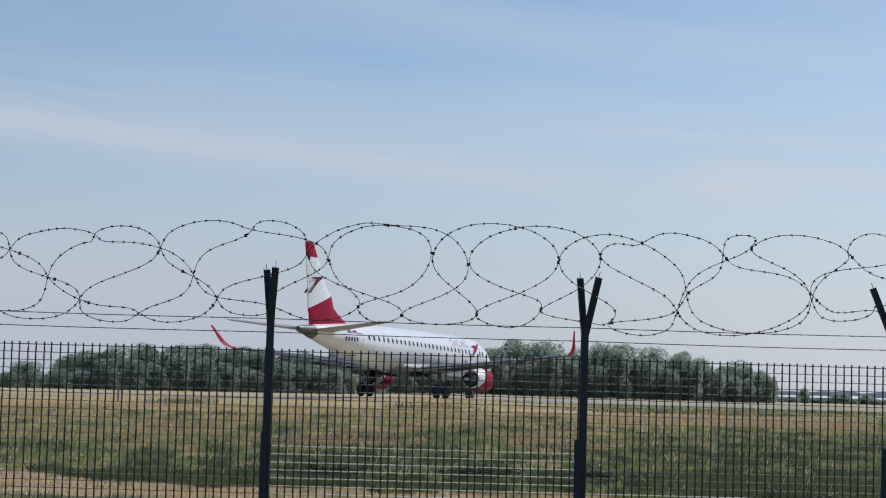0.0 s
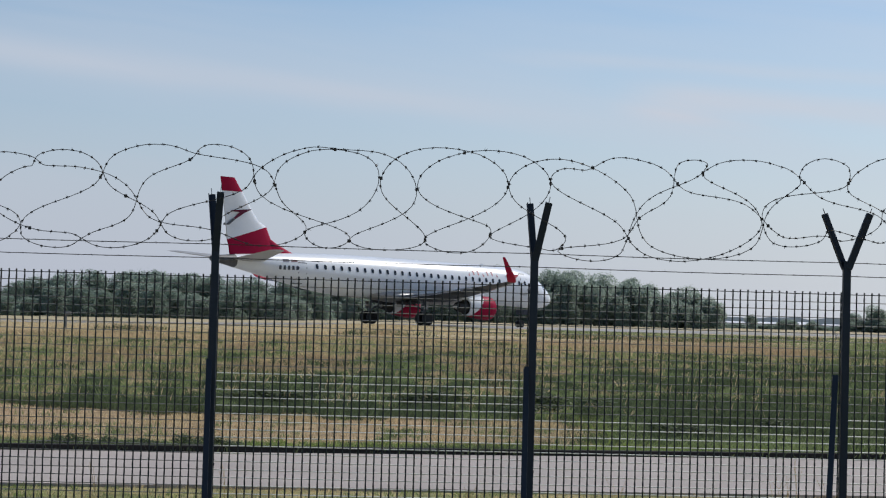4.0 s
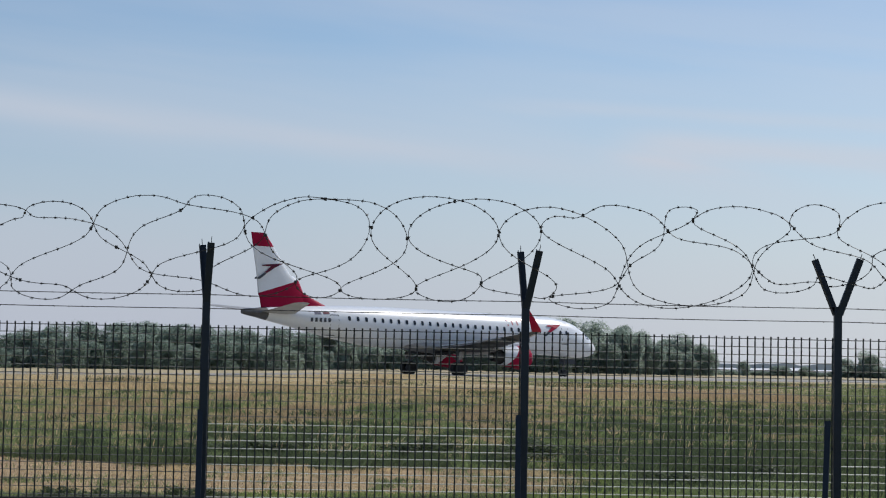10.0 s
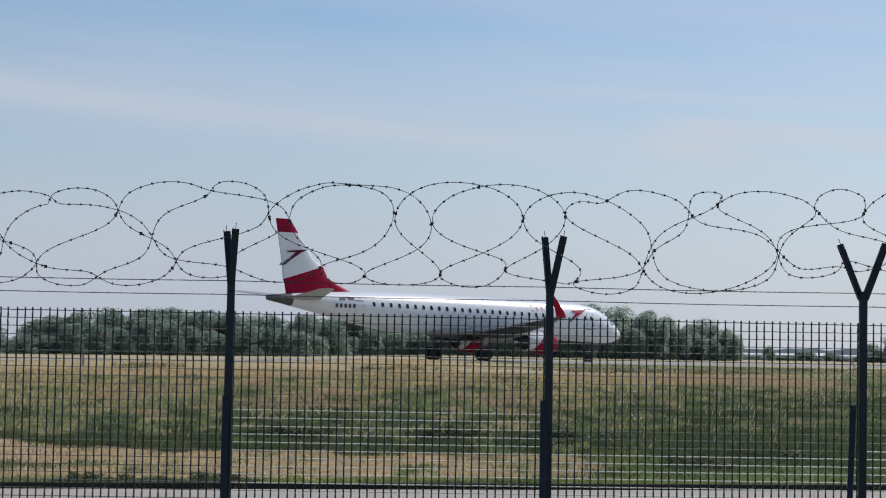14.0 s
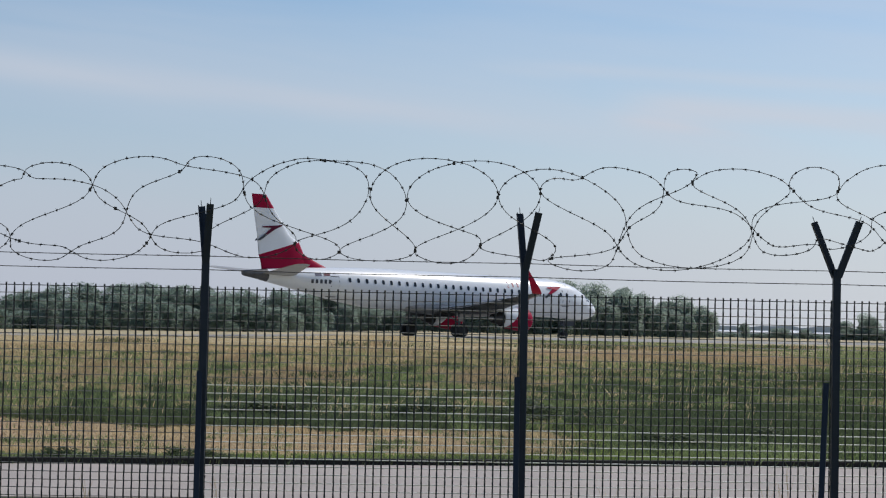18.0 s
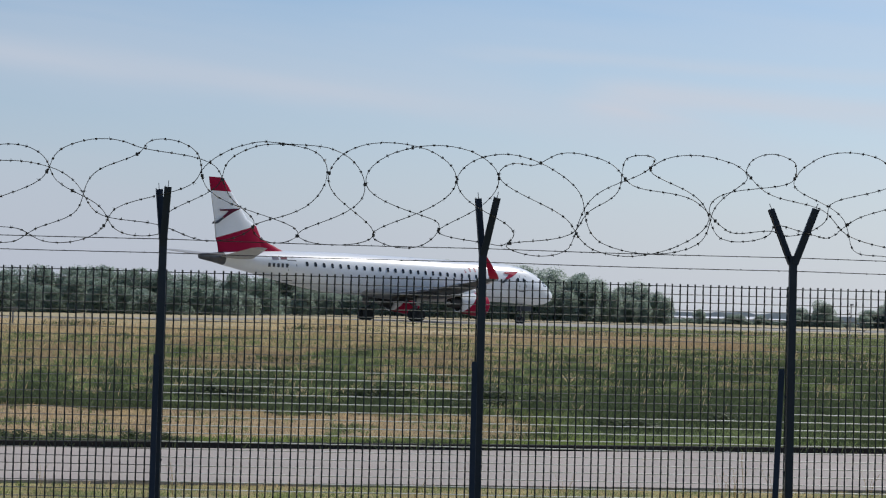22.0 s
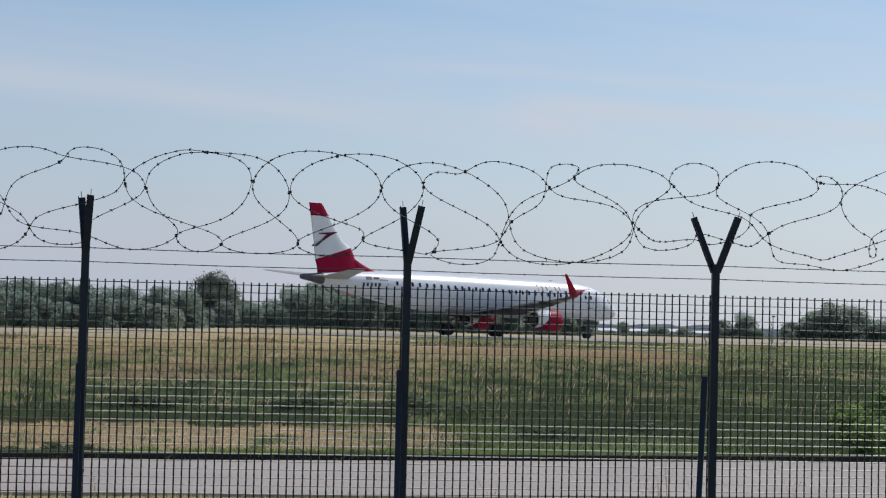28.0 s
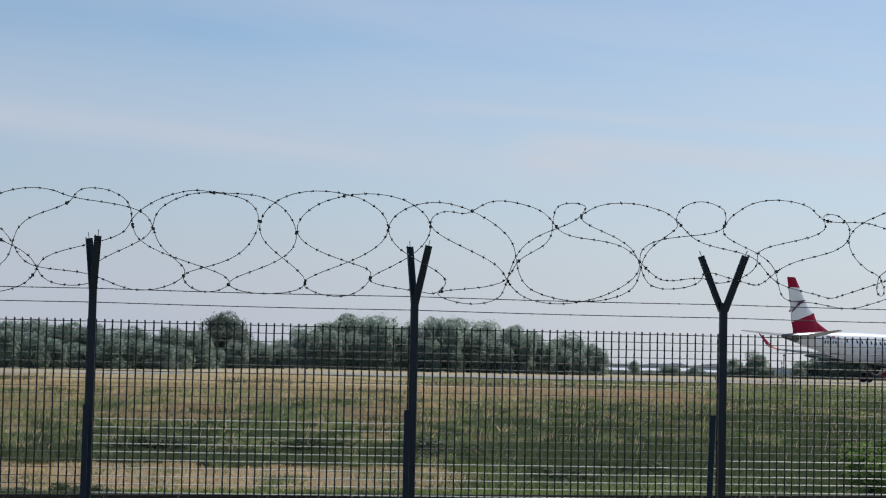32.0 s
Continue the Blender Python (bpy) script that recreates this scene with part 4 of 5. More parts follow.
def trunk_mesh(seed, tall):
    rng = random.Random(seed)
    bm = tube([Vector((0, 0, -0.3)), Vector((rng.uniform(-0.03, 0.03), 0, tall * 0.3)), Vector((rng.uniform(-0.05, 0.05), 0.03, tall * 0.6)), Vector((0, 0, tall * 0.72))], [0.032, 0.026, 0.017, 0.006], 7)
    for k in range(7):
        z = tall * rng.uniform(0.25, 0.55)
        a = rng.uniform(0, 6.28)
        limb = tube([Vector((0, 0, z)), Vector((math.cos(a) * tall * 0.12, math.sin(a) * tall * 0.12, z + tall * 0.1)), Vector((math.cos(a) * tall * 0.2, math.sin(a) * tall * 0.2, z + tall * 0.20))], [0.013, 0.009, 0.003], 5)
        me = bpy.data.meshes.new("limb")
        limb.to_mesh(me)
        limb.free()
        bm.from_mesh(me)
        bpy.data.meshes.remove(me)
    return mesh_of(bm, "trunk", M["bark"])


TREE_KINDS = []


SMALL_KINDS = []


def make_tree_kinds():
    for kinds, seeds, count, size in ((TREE_KINDS, 6, 22000, 0.0165), (SMALL_KINDS, 6, 9000, 0.025)):
        for seed in range(seeds):
            crown, trunk = leaf_mesh("crown", 20 + seed + len(SMALL_KINDS), 1.0, 1.0, count, M["leaf"], size), trunk_mesh(40 + seed, 1.0)
            # paler copy for far trees, more haze in its leaf colour
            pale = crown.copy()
            pale.materials[0] = M["hazed"]
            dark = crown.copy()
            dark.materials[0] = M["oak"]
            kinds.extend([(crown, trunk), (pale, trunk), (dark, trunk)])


make_tree_kinds()
COUNT = [0]


def make_tree(x, y, top, wide, kind=0, label="leafy broad tree in the wood beyond the runway", group="trees beyond the runway", name="tree"):
    COUNT[0] += 1
    g = height(x, y)
    tall = (top - g) * 1.07
    crown, trunk = (SMALL_KINDS if wide < 4.2 else TREE_KINDS)[(COUNT[0] * 5 % 6) * 3 + kind]
    base = thing(name, label, "tree" if name == "tree" else "shrub", group, m=Matrix.Translation((x, y, g)) @ pose(0, 0, 0, 0, 0, COUNT[0] * 73 % 360))
    for nm, me in (("trunk", trunk), ("crown", crown)):
        part(nm, me, None, base, m=Matrix.Diagonal((wide, wide, tall, 1)))


# x, top and width of the crowns, at the distance of their row
LEFT_WOOD = ((-58, 1.5, 3), (-54, 2.8, 3.5), (-50.5, 3.8, 4), (-47.3, 4.1, 4), (-44.7, 4.7, 5), (-41.6, 5.4, 5), (-38.6, 5.3, 5), (-35, 5.5, 5.5), (-31.2, 5.3, 5), (-27.6, 4.9, 4), (-25.5, 4.4, 3.6), (-22.6, 4.9, 4), (-19, 4.9, 4), (-16, 4.6, 4))
for x, top, wide in LEFT_WOOD:
    make_tree(x, 212 + (x * 7 % 9), top + 0.7, wide * 1.3, 0)
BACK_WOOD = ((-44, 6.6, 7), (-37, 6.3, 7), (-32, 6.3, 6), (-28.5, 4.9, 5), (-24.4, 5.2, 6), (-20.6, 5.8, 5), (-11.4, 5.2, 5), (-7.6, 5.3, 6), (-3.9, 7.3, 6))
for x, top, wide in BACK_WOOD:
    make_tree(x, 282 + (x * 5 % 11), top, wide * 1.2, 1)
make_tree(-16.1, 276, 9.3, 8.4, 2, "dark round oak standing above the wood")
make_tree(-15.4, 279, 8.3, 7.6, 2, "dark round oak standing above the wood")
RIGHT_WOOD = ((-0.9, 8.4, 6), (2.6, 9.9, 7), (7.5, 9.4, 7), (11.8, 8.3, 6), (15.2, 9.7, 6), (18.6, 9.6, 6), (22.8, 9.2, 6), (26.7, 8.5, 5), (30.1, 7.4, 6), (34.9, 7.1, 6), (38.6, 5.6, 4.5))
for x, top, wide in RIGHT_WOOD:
    make_tree(x, 280 + (x * 3 % 8), top * 0.98, wide * 1.2, 1, "leafy tree with haze-paled leaves at the wood's end")


def wood_top(row, x):
    """Height of the wood's crowns along a row, between its trees."""
    for (xa, ta, _), (xb, tb, _) in zip(row, row[1:]):
        if xa <= x <= xb:
            return ta + (tb - ta) * (x - xa) / (xb - xa)
    return row[0][1] if x < row[0][0] else row[-1][1]


# slender trees and shrubs stand close together along the wood's edge
for i in range(98):
    x = -57 + i * 1.02 + (i * 31 % 7) * 0.09
    if x > 39:
        break
    near = x < -16.5
    y = 205 + (i * 37 % 8) if near else 266 + (i * 37 % 10)
    top = wood_top(LEFT_WOOD if near else BACK_WOOD + RIGHT_WOOD, x)
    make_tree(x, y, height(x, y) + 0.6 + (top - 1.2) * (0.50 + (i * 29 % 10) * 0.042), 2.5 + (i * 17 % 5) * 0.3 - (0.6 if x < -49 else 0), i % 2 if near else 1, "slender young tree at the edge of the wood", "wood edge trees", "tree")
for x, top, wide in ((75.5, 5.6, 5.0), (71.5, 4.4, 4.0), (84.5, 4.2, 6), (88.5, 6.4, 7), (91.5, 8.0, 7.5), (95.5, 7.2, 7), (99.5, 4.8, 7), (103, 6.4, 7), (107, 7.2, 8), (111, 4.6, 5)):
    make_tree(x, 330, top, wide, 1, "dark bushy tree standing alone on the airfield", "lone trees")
for i in range(16):
    make_tree(82.5 + i * 2.0, 327 + (i * 5 % 3), 3.3 + (i * 7 % 5) * 0.3, 3.6, 1, "low dark bush under the lone trees", "low bushes", "shrub")
for x in (70.8, 72.6, 74.2, 76.0, 77.6):
    make_tree(x, 328, 2.7 + (x * 7 % 3) * 0.25, 2.8, 1, "low dark bush under the lone trees", "low bushes", "shrub")
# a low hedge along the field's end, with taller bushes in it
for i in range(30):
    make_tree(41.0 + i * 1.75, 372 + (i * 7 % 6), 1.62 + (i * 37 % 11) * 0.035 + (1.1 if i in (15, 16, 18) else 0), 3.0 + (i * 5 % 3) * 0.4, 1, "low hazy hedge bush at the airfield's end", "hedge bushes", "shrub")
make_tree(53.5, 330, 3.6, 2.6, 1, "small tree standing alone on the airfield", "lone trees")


# ---- distance ----
def make_far():
    bm = bmesh.new()
    prev = None
    for i in range(401):
        x = -900 + i * 6
        top = 5.6 + 1.6 * noise.noise((x * 0.012, 0, 0)) + 1.6 * noise.noise((x * 0.06, 5, 0)) + 0.9 * noise.noise((x * 0.13, 2, 0))
        top *= 0.3 + 0.7 * smooth(-330, -150, x)
        col = [bm.verts.new((x, 1500, -5)), bm.verts.new((x, 1500, top + 2)), bm.verts.new((x, 1540, top)), bm.verts.new((x, 1540, -5))]
        if prev:
            for k in range(3):
                bm.faces.new((prev[k], col[k], col[k + 1], prev[k + 1]))
        prev = col
    # pale blue haze of the distance is mixed into the hills' base colour
    hill = material("haze_tinted_wood", (0.46, 0.52, 0.58), 1.0, second=(0.38, 0.44, 0.50), scale=0.02, fine=0.2, spec=0.0)
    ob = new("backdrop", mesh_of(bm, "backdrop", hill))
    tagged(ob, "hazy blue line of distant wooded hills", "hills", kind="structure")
    for x, w, h in ((133, 18, 2.4), (158, 24, 2.5), (172, 9, 2.9), (186, 12, 2.2), (199, 9, 2.6)):
        b = thing("hangar", "low distant hangar with a pale sheet roof", "building", "distant hangars", m=pose(x, 900, 0.8))
        part("wall", box(bmesh.new(), (w, 20, h * 0.55), pose(0, 0, h * 0.27)), M["cladding"], b)
        secs = [[Vector((sx * w / 2, yy, zz)) for yy, zz in ((-10.3, h * 0.5), (0, h), (10.3, h * 0.5), (10.3, h * 0.42), (-10.3, h * 0.42))] for sx in (-1.02, 1.02)]
        part("roof", loft(secs), M["roof"], b)


make_far()


def marker(x, y, h, label):
    base = thing("marker_post", label, "post", "airfield markers", m=Matrix.Translation((x, y, height(x, y))))
    part("pole", tube([Vector((0, 0, -0.2)), Vector((0, 0, h))], 0.05, 8), M["pole"], base)
    part("head", box(bmesh.new(), (0.34, 0.12, 0.16), pose(0.06, 0, h), 0.03), M["pole"], base)


marker(45.8, 187.6, 2.7, "thin airfield marker pole with a small head")
marker(-18.6, 90.7, 0.75, "short dark stake in the dry grass")


# ---- weeds ----
def make_weeds():
    """Leafy weed clumps on the bank, and dry stalks on the verge."""
    rng = random.Random(31)
    clumps = [leaf_mesh("leaves", 70 + i, 1.0, 1.0, 900, M["weed"], 0.06) for i in range(4)]
    bright = [leaf_mesh("leaves", 80 + i, 1.0, 1.0, 800, M["lush"], 0.07) for i in range(3)]

    def clump(x, y, wide, tall, label, group):
        base = thing("weed_clump", label, "weed", group, m=Matrix.Translation((x, y, height(x, y) - 0.03)) @ pose(0, 0, 0, 0, 0, rng.uniform(0, 360)))
        part("leaves", bright[rng.randrange(3)] if "bright" in label else clumps[rng.randrange(4)], None, base, m=Matrix.Diagonal((wide, wide, tall, 1)))
        stem = tube([Vector((0, 0, -0.02)), Vector((0.01, 0, tall * 0.5)), Vector((0, 0.01, tall * 0.8))], [0.008, 0.006, 0.003], 5)
        part("stem", stem, M["blade"], base)

    for i in range(16):
        x = 7.8 + i * 0.17 + rng.uniform(-0.12, 0.12)
        y, w = 26.4 + (i * 7 % 5) * 0.45 + rng.uniform(-0.1, 0.1), rng.uniform(0.55, 0.8)
        h = w * rng.uniform(1.5, 2.0) * (0.6 if i < 4 else 1.0)
        clump(x, y, w, h, "lush bright green weed clump on the bank", "lush weed clumps")
    for i in range(9):
        w = rng.uniform(0.45, 0.65)
        clump(7.4 + i * 0.27 + rng.uniform(-0.1, 0.1), 25.0 + (i * 5 % 4) * 0.35, w, w * rng.uniform(0.8, 1.2), "lush bright green weed clump on the bank", "lush weed clumps")
    for i in range(22):
        if i in (0, 1, 2, 8, 9, 10, 15, 16, 20):
            continue
        x = -4.6 + i * 0.34 + rng.uniform(-0.1, 0.1)
        clump(x, 32.6 + 0.12 * x + rng.uniform(-0.4, 0.5), rng.uniform(0.6, 1.0), rng.uniform(0.2, 0.38), "low dark green weed clump on the bank", "dark weed clumps")
    for i in range(12):
        x = -4.7 + i * 0.2
        clump(x, road_far(x) + 0.45 + rng.uniform(0, 0.4), rng.uniform(0.30, 0.46), rng.uniform(0.12, 0.23), "small dark green weed clump beside the kerb", "kerb weeds")
    for x, y in ((3.2, 27.4), (3.6, 27.2), (1.2, 31.3), (1.7, 31.5), (5.2, 29.4)):
        clump(x, y, 0.7, 0.22, "low dark green weed clump on the bank", "dark weed clumps")
    for x, y, h in ((2.91, 16.5, 0.36), (3.2, 17.0, 0.44), (-1.88, 16.1, 0.34), (3.1, 16.9, 0.30), (3.35, 16.4, 0.42), (1.5, 16.3, 0.30), (4.4, 17.2, 0.34), (-3.1, 16.6, 0.28), (0.2, 16.4, 0.22)):
        base = thing("dry_weed", "thin dry weed stalk on the road verge", "weed", "dry stalks", m=Matrix.Translation((x, y, -0.01)))
        for k in range(4):
            a, l = rng.uniform(0, 6.28), rng.uniform(0.05, 0.16)
            pts = [Vector((0, 0, 0)), Vector((math.cos(a) * l * 0.4, math.sin(a) * l * 0.4, h * 0.55)), Vector((math.cos(a) * l, math.sin(a) * l, h * rng.uniform(0.8, 1.05)))]
            part("stalk", tube(pts, [0.0024, 0.002, 0.0012], 4), M["straw"], base)


make_weeds()


def make_dock(x, y, tall, seed):
    rng = random.Random(seed)
    base = thing("dock_weed", "tall dry dock weed standing in the meadow", "weed", "tall docks", m=Matrix.Translation((x, y, height(x, y))))
    part("stem", tube([Vector((0, 0, -0.05)), Vector((0.03, 0, tall * 0.5)), Vector((0.0, 0.02, tall))], [0.022, 0.017, 0.008], 6), M["pole"], base)
    for k in range(7):
        z, a = tall * (0.35 + 0.09 * k), rng.uniform(0, 6.28)
        l = rng.uniform(0.10, 0.22)
        tip = Vector((math.cos(a) * l, math.sin(a) * l, z + l * 0.7))
        part("seed_spike", tube([Vector((0.02, 0, z)), tip * 0.5 + Vector((0.01, 0, z * 0.5)), tip], [0.010, 0.022, 0.006], 5), M["pole"], base)


make_dock(15.7, 64.6, 1.45, 1)
make_dock(20.4, 98.5, 0.8, 2)
make_dock(22.2, 88.6, 0.9, 3)


# ---- grass ----
def make_grass():
    rng = random.Random(9)
    sets = {k: ([], []) for k in ("straw", "blade", "weed", "russet", "lime")}

    def tuft(kind, x, y, h, w, count):
        verts, faces = sets[kind]
        z = height(x, y) - 0.03
        for _ in range(count):
            bx, by = x + rng.gauss(0, w * 0.5), y + rng.gauss(0, w * 0.5)
            a = rng.uniform(0, 6.28)
            lean = rng.uniform(0.15, 0.75) * h
            t = w * rng.uniform(0.03, 0.07)
            hh = h * rng.uniform(0.4, 0.9) + 0.03
            n = len(verts)
            dx, dy = math.cos(a), math.sin(a)
            verts += [(bx - dy * t, by + dx * t, z), (bx + dy * t, by - dx * t, z), (bx + dx * lean * 0.4 + dy * t * 0.6, by + dy * lean * 0.4 - dx * t * 0.6, z + hh * 0.6), (bx + dx * lean, by + dy * lean, z + hh)]
            faces += [(n, n + 1, n + 2), (n, n + 2, n + 3)]

    def seed_head(x, y, h):
        """A pale plume on a thin stem."""
        verts, faces = sets["straw"]
        z = height(x, y)
        k = y / 40
        n = len(verts)
        a, w = rng.uniform(0, 6.28), 0.011 * k
        top = Vector((x + math.cos(a) * h * 0.3, y + math.sin(a) * h * 0.3, z + h))
        verts += [(x - 0.004 * k, y, z), (x + 0.004 * k, y, z), (top.x, top.y, top.z - 0.05), (top.x - w, top.y, top.z), (top.x + w, top.y + w, top.z + 0.02), (top.x + 0.03, top.y, top.z + 0.11 * k ** 0.5)]
        faces += [(n, n + 1, n + 2), (n + 2, n + 4, n + 5), (n + 2, n + 5, n + 3)]

    def scatter(count, y0, y1, make):
        for _ in range(count):
            y = y0 * (y1 / y0) ** rng.random()
            x = rng.uniform(-0.30, 0.32) * y + rng.uniform(-0.5, 0.5)
            make(x, y)

    def bank(x, y):
        if y < road_far(x) + 0.14:
            return
        patch = noise.noise((x * 0.13, y * 0.08, 0.7)) + 0.6 * noise.noise((x * 0.45, y * 0.3, 2.0)) + rng.gauss(0, 0.22)
        side = x / y
        v = y - 0.12 * x + 0.07 * y * noise.noise((x * 0.2, y * 0.15, 7.0)) + 0.05 * y * noise.noise((x * 0.7, y * 0.4, 3.0))
        k = y / 40
        green = patch + 1.6 * min(max(side, -0.12), 0.16)
        if y < road_far(x) + 2.0 + 0.6 * patch:
            tuft("weed" if patch > 0.45 - 0.16 * max(0, x - 2.5) else ("blade" if x < -2.4 or patch < -0.3 else "lime"), x, y, rng.uniform(0.03, 0.10), 0.08, 6)
        elif v < 29.5 + 6.0 * smooth(-3.6, -10.5, x):
            if 0.5 * patch + 0.30 * (x - 2.0) > 0.1:
                tuft("weed" if patch > 0.3 - 0.17 * max(0, x - 2) else ("lime" if patch > 0.1 and x < 6 else "blade"), x, y, rng.uniform(0.05, 0.14), 0.10, 6)
            else:
                rough = noise.noise((x * 0.9, y * 0.5, 13.0)) + 0.6 * noise.noise((x * 3.1, y * 1.3, 6.0)) + rng.gauss(0, 0.2)
                kind = "weed" if rough > 0.72 else "blade" if rough > 0.42 else "straw" if rough < -0.45 else "russet"
                tuft(kind, x, y, rng.uniform(0.01, 0.06) if kind == "russet" else rng.uniform(0.03, 0.11), 0.10, 4 if kind == "russet" else 6)
        elif v < 62 and v > 42 + 5 * patch and side < 0.05 + 0.03 * patch:
            # dry crest of the bank: straw with brown and olive patches
            spots = 1.3 * noise.noise((x * 0.42, y * 0.13, 21.0)) + 1.1 * noise.noise((x * 1.2, y * 0.32, 9.0)) + 0.4 * noise.noise((x * 3.5, y * 1.1, 2.0)) + rng.gauss(0, 0.10)
            kind = "weed" if spots > 0.80 else "blade" if spots > 0.46 - 0.2 * smooth(52, 45, v) else "straw" if spots > 0.0 else "russet"
            tuft(kind, x, y, rng.uniform(0.06, 0.18) * (1.3 if spots > 0.3 else 1), 0.13 * k, 8)
        elif v < 62 - 7 * smooth(0.02, 0.08, side):
            clump = 1.3 * noise.noise((x * 0.30, y * 0.12, 11.0)) + 1.6 * noise.noise((x * 1.5, y * 0.42, 5.0)) + 0.6 * noise.noise((x * 4.5, y * 1.5, 8.0)) + rng.gauss(0, 0.12)
            lush = clump - 0.06 + 1.2 * min(max(side, -0.1), 0.1) + 3.4 * min(max(side - 0.035, 0), 0.16) + 0.30 * (1 - smooth(40, 58, v)) + 0.6 * smooth(35, 31.5, v) - 1.3 * smooth(38, 53, v) * (1 - 0.8 * smooth(0.01, 0.09, side)) - 0.35 * smooth(0.02, -0.12, side) * smooth(40, 48, v) + 0.28 * smooth(0.02, -0.10, side) * (1 - smooth(36, 44, v))
            if lush > 0.45:
                tuft("weed", x, y, rng.uniform(0.06, 0.22), 0.13 * k, 9)
            elif lush > -0.12 + 0.2 * smooth(40, 52, v):
                tuft("blade", x, y, rng.uniform(0.06, 0.18), 0.13 * k, 9)
            elif lush > -0.38 and side < 0.06 + rng.gauss(0, 0.04):
                tuft("straw", x, y, rng.uniform(0.06, 0.18), 0.12 * k, 7)
            else:
                tuft("russet", x, y, rng.uniform(0.05, 0.15), 0.12 * k, 7)
            if rng.random() < 0.006 + 0.02 * max(0, clump):
                seed_head(x, y, rng.uniform(0.18, 0.45))
        elif side > 0.19 + 0.03 * patch and v < 105:
            tuft("blade" if patch < 0.15 else "weed", x, y, rng.uniform(0.06, 0.16), 0.12 * k, 6)
        elif v < 78:
            tuft("blade" if green > 0.30 + 0.9 * smooth(0.03, 0.08, side) else ("russet" if patch > -0.05 - 0.5 * smooth(0.0, 0.06, side) else "straw"), x, y, rng.uniform(0.08, 0.2), 0.12 * k, 5)
        elif v < 94 + 30 * smooth(0.04, -0.02, side):
            tuft("russet" if side > 0.01 + 0.03 * patch else ("blade" if green > 0.62 else "straw"), x, y, rng.uniform(0.03, 0.10), 0.12 * k, 5)
        elif side > 0.0 and patch > -0.5 * smooth(0.02, 0.08, side):
            tuft("weed" if patch > 0.3 else "blade", x, y, rng.uniform(0.04, 0.12), 0.12 * k, 6)
        else:
            tuft("blade" if green > 0.62 else "straw", x, y, rng.uniform(0.03, 0.08), 0.12 * k, 5)

    def verge(x, y):
        if y > road_near(x) + 0.1 * noise.noise((x * 1.5, 0, 0)):
            return
        p = noise.noise((x * 0.9, y * 0.9, 4)) + rng.gauss(0, 0.25)
        tuft("lime" if p > 0.42 else ("straw" if p < -0.02 else "blade"), x, y, rng.uniform(0.0, 0.06), 0.05, 6)

    scatter(125000, 22.0, 150, bank)
    # ragged stands of taller growth
    for _ in range(420):
        y0 = 31.5 * (62 / 31.5) ** rng.random()
        x0 = rng.uniform(-0.29, 0.31) * y0
        dry = rng.random() < 0.45 - 2.2 * x0 / y0 + 0.5 * smooth(38, 56, y0)
        wide, tall = rng.uniform(0.15, 0.6) * (y0 / 40), rng.uniform(0.12, 0.32)
        for _ in range(int(60 * wide)):
            x, y = x0 + rng.gauss(0, wide), y0 + rng.gauss(0, wide)
            tuft(("straw" if rng.random() < 0.3 else "blade") if dry else "weed", x, y, tall * rng.uniform(0.4, 1.0), 0.10, 8)
    for x0, y0, wide in ((22.1, 117.5, 1.1), (11.7, 94.3, 1.3), (5.8, 88.0, 1.0), (8.6, 96.0, 1.6), (-3.1, 84.0, 0.9), (-15.4, 90.0, 0.7), (27.0, 112.0, 1.0)):
        for _ in range(90):
            tuft("weed" if rng.random() < 0.6 else "russet", x0 + rng.gauss(0, wide), y0 + rng.gauss(0, wide * 1.6), rng.uniform(0.15, 0.4), 0.3, 8)
    scatter(16000, 14.5, 18.8, verge)
    # growth hanging over the kerb
    for _ in range(5200):
        x = rng.uniform(-9, 10)
        thick = noise.noise((x * 0.7, 1.3, 0)) + 0.5 * noise.noise((x * 2.6, 4.1, 0)) + 0.35 * smooth(-1.5, -4.0, x) + 0.3 * smooth(2.0, 4.0, x)
        if thick > -0.1 + rng.gauss(0, 0.15):
            tuft("weed" if rng.random() < 0.75 else "blade", x, road_far(x) + rng.uniform(0.06, 0.35), rng.uniform(0.05, 0.13) * (1 + max(0, thick)), 0.10, 6)
    for kind, label in (("straw", "pale dry meadow grass on the bank"), ("blade", "green meadow grass on the bank"), ("weed", "lush green weeds on the bank"),
                        ("russet", "short brown parched grass above the kerb"), ("lime", "short bright green grass beside the road")):
        verts, faces = sets[kind]
        me = bpy.data.meshes.new("grass")
        me.from_pydata(verts, [], faces)
        me.materials.append(M[kind])
        tagged(new("grass", me), label, "grass", kind="stuff")


make_grass()


# ---- what moves ----
TAXI = ((0, -7.31, 146.85, 70.8), (0.5, -7.0, 147.49, 67.6), (1, -6.68, 148.12, 64.3), (1.5, -6.25, 148.76, 60.7), (2, -5.76, 149.4, 57.2), (2.5, -5.4, 150.15, 54.3),
        (3, -5.1, 150.9, 51.5), (3.5, -4.5, 151.65, 48.8), (4, -3.83, 152.4, 46.5), (4.5, -3.2, 152.95, 45), (6.5, -1.2, 154.93, 42), (7, -0.8, 155.25, 41.6),
        (7.5, -0.42, 155.57, 41.4), (8, -0.17, 155.82, 41.3), (8.5, -0.14, 155.84, 41.3), (23.5, -0.10, 155.84, 41.3))
ROLL = ((24, 0.1), (24.5, 0.43), (25, 1.08), (25.5, 2.05), (26, 3.56), (26.5, 5.85), (27.2, 10.7), (28, 17.2), (28.5, 21.86), (29, 28.2), (29.5, 34.7), (30, 41.7), (30.5, 49.5), (31, 57.9), (32, 76.9))


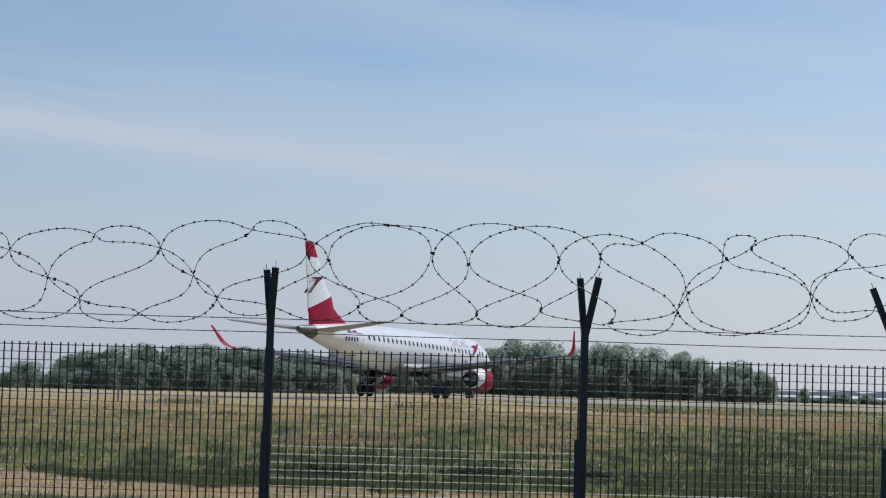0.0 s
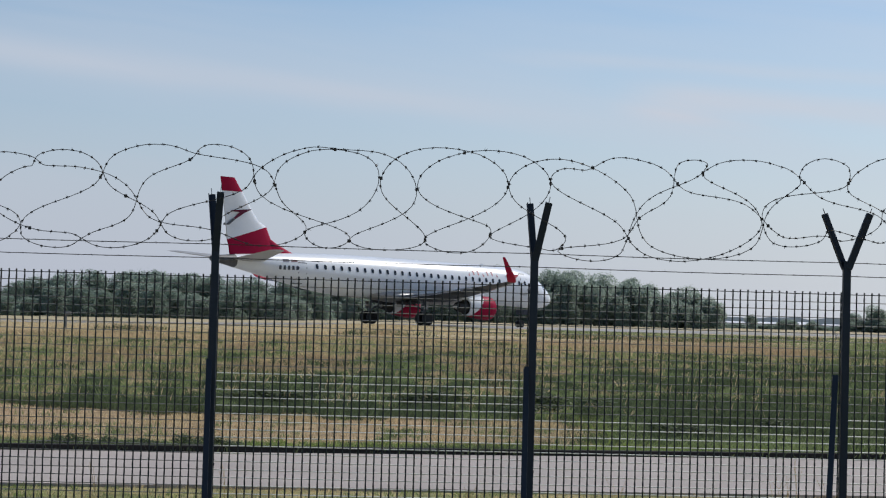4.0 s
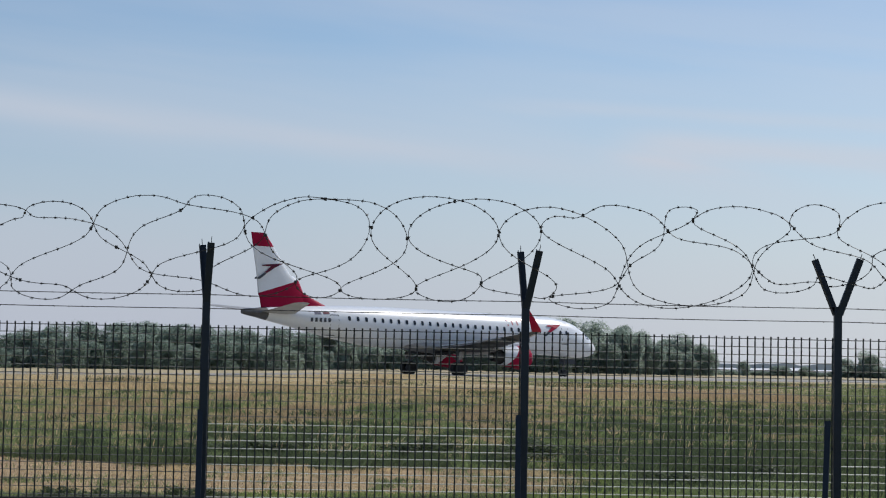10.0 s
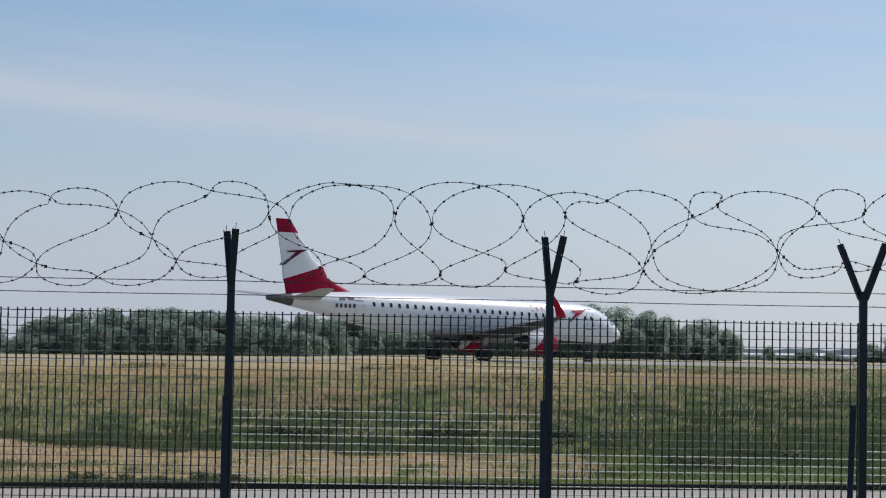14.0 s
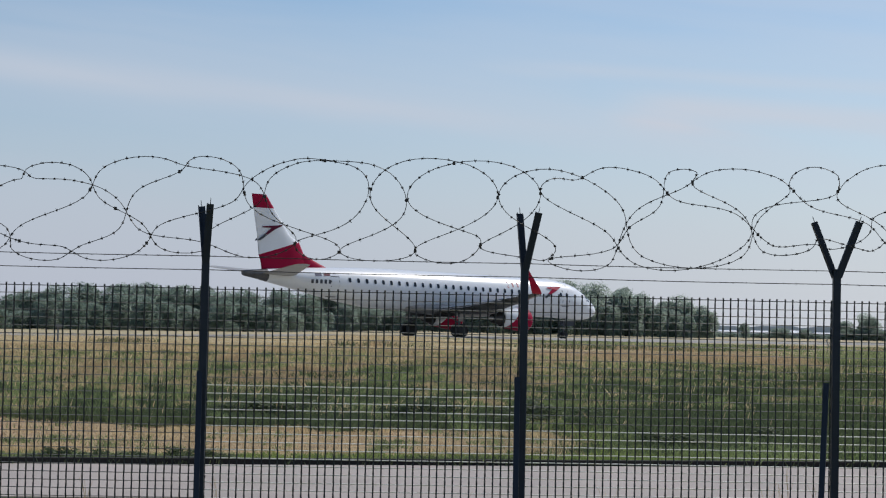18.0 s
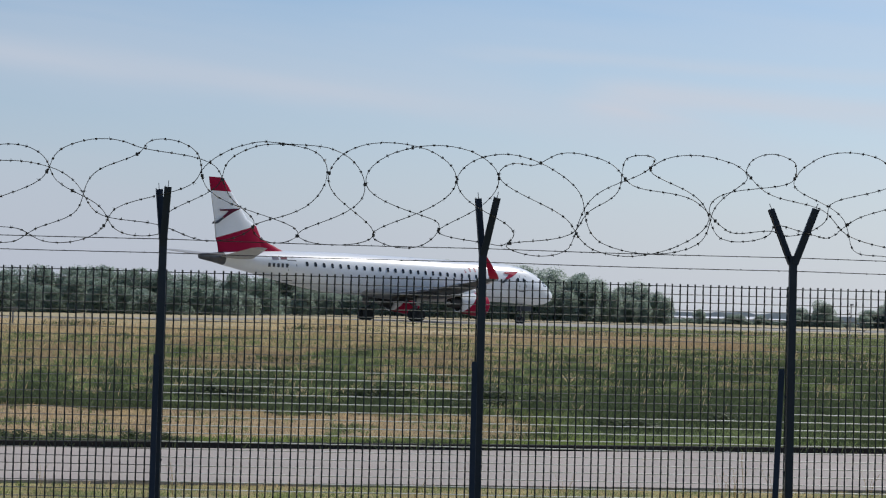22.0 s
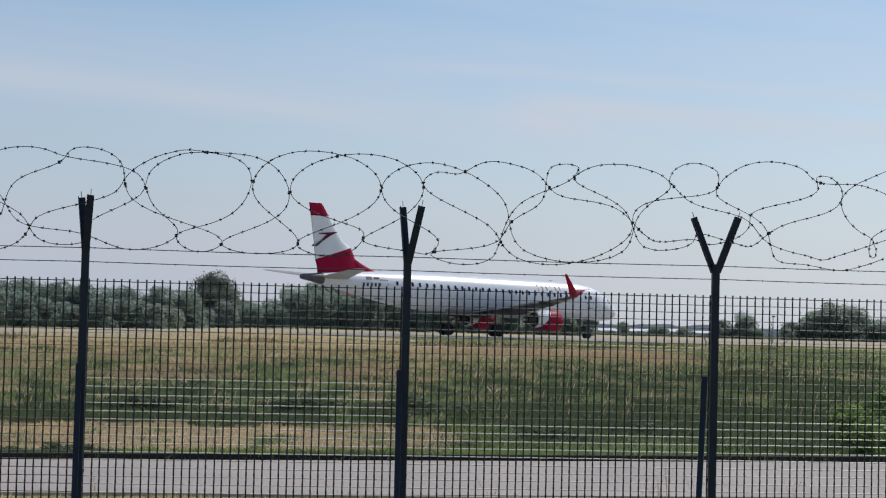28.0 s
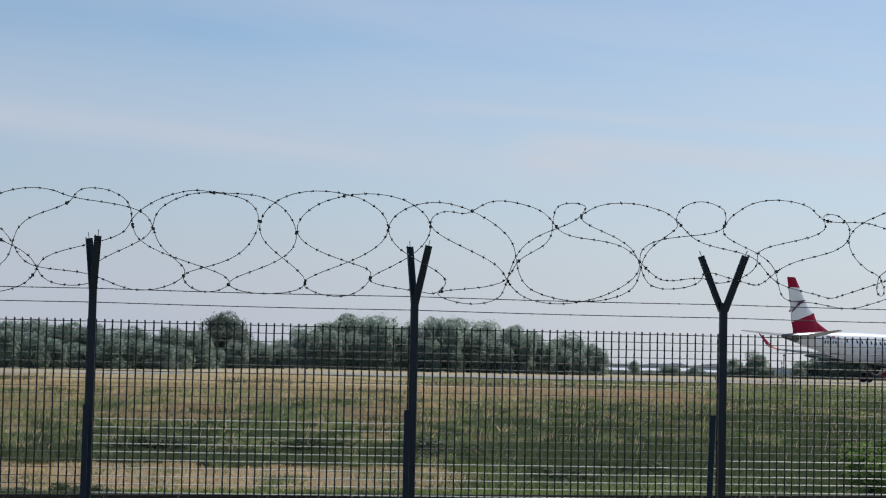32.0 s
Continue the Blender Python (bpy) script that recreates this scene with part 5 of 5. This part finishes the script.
def motions():
    rows = [(t, pose(x, y, 1.10, 0, 0, turn)) for t, x, y, turn in TAXI]
    for t, s in ROLL:
        turn = 41.3 - 1.9 * smooth(24, 27, t)
        rows.append((t, pose(-0.1 + s * RW[0], 155.86 + s * RW[1], 1.10 + 0.07 * smooth(25, 30, t), 0, 0, turn)))
    walk(jet, rows)


motions()
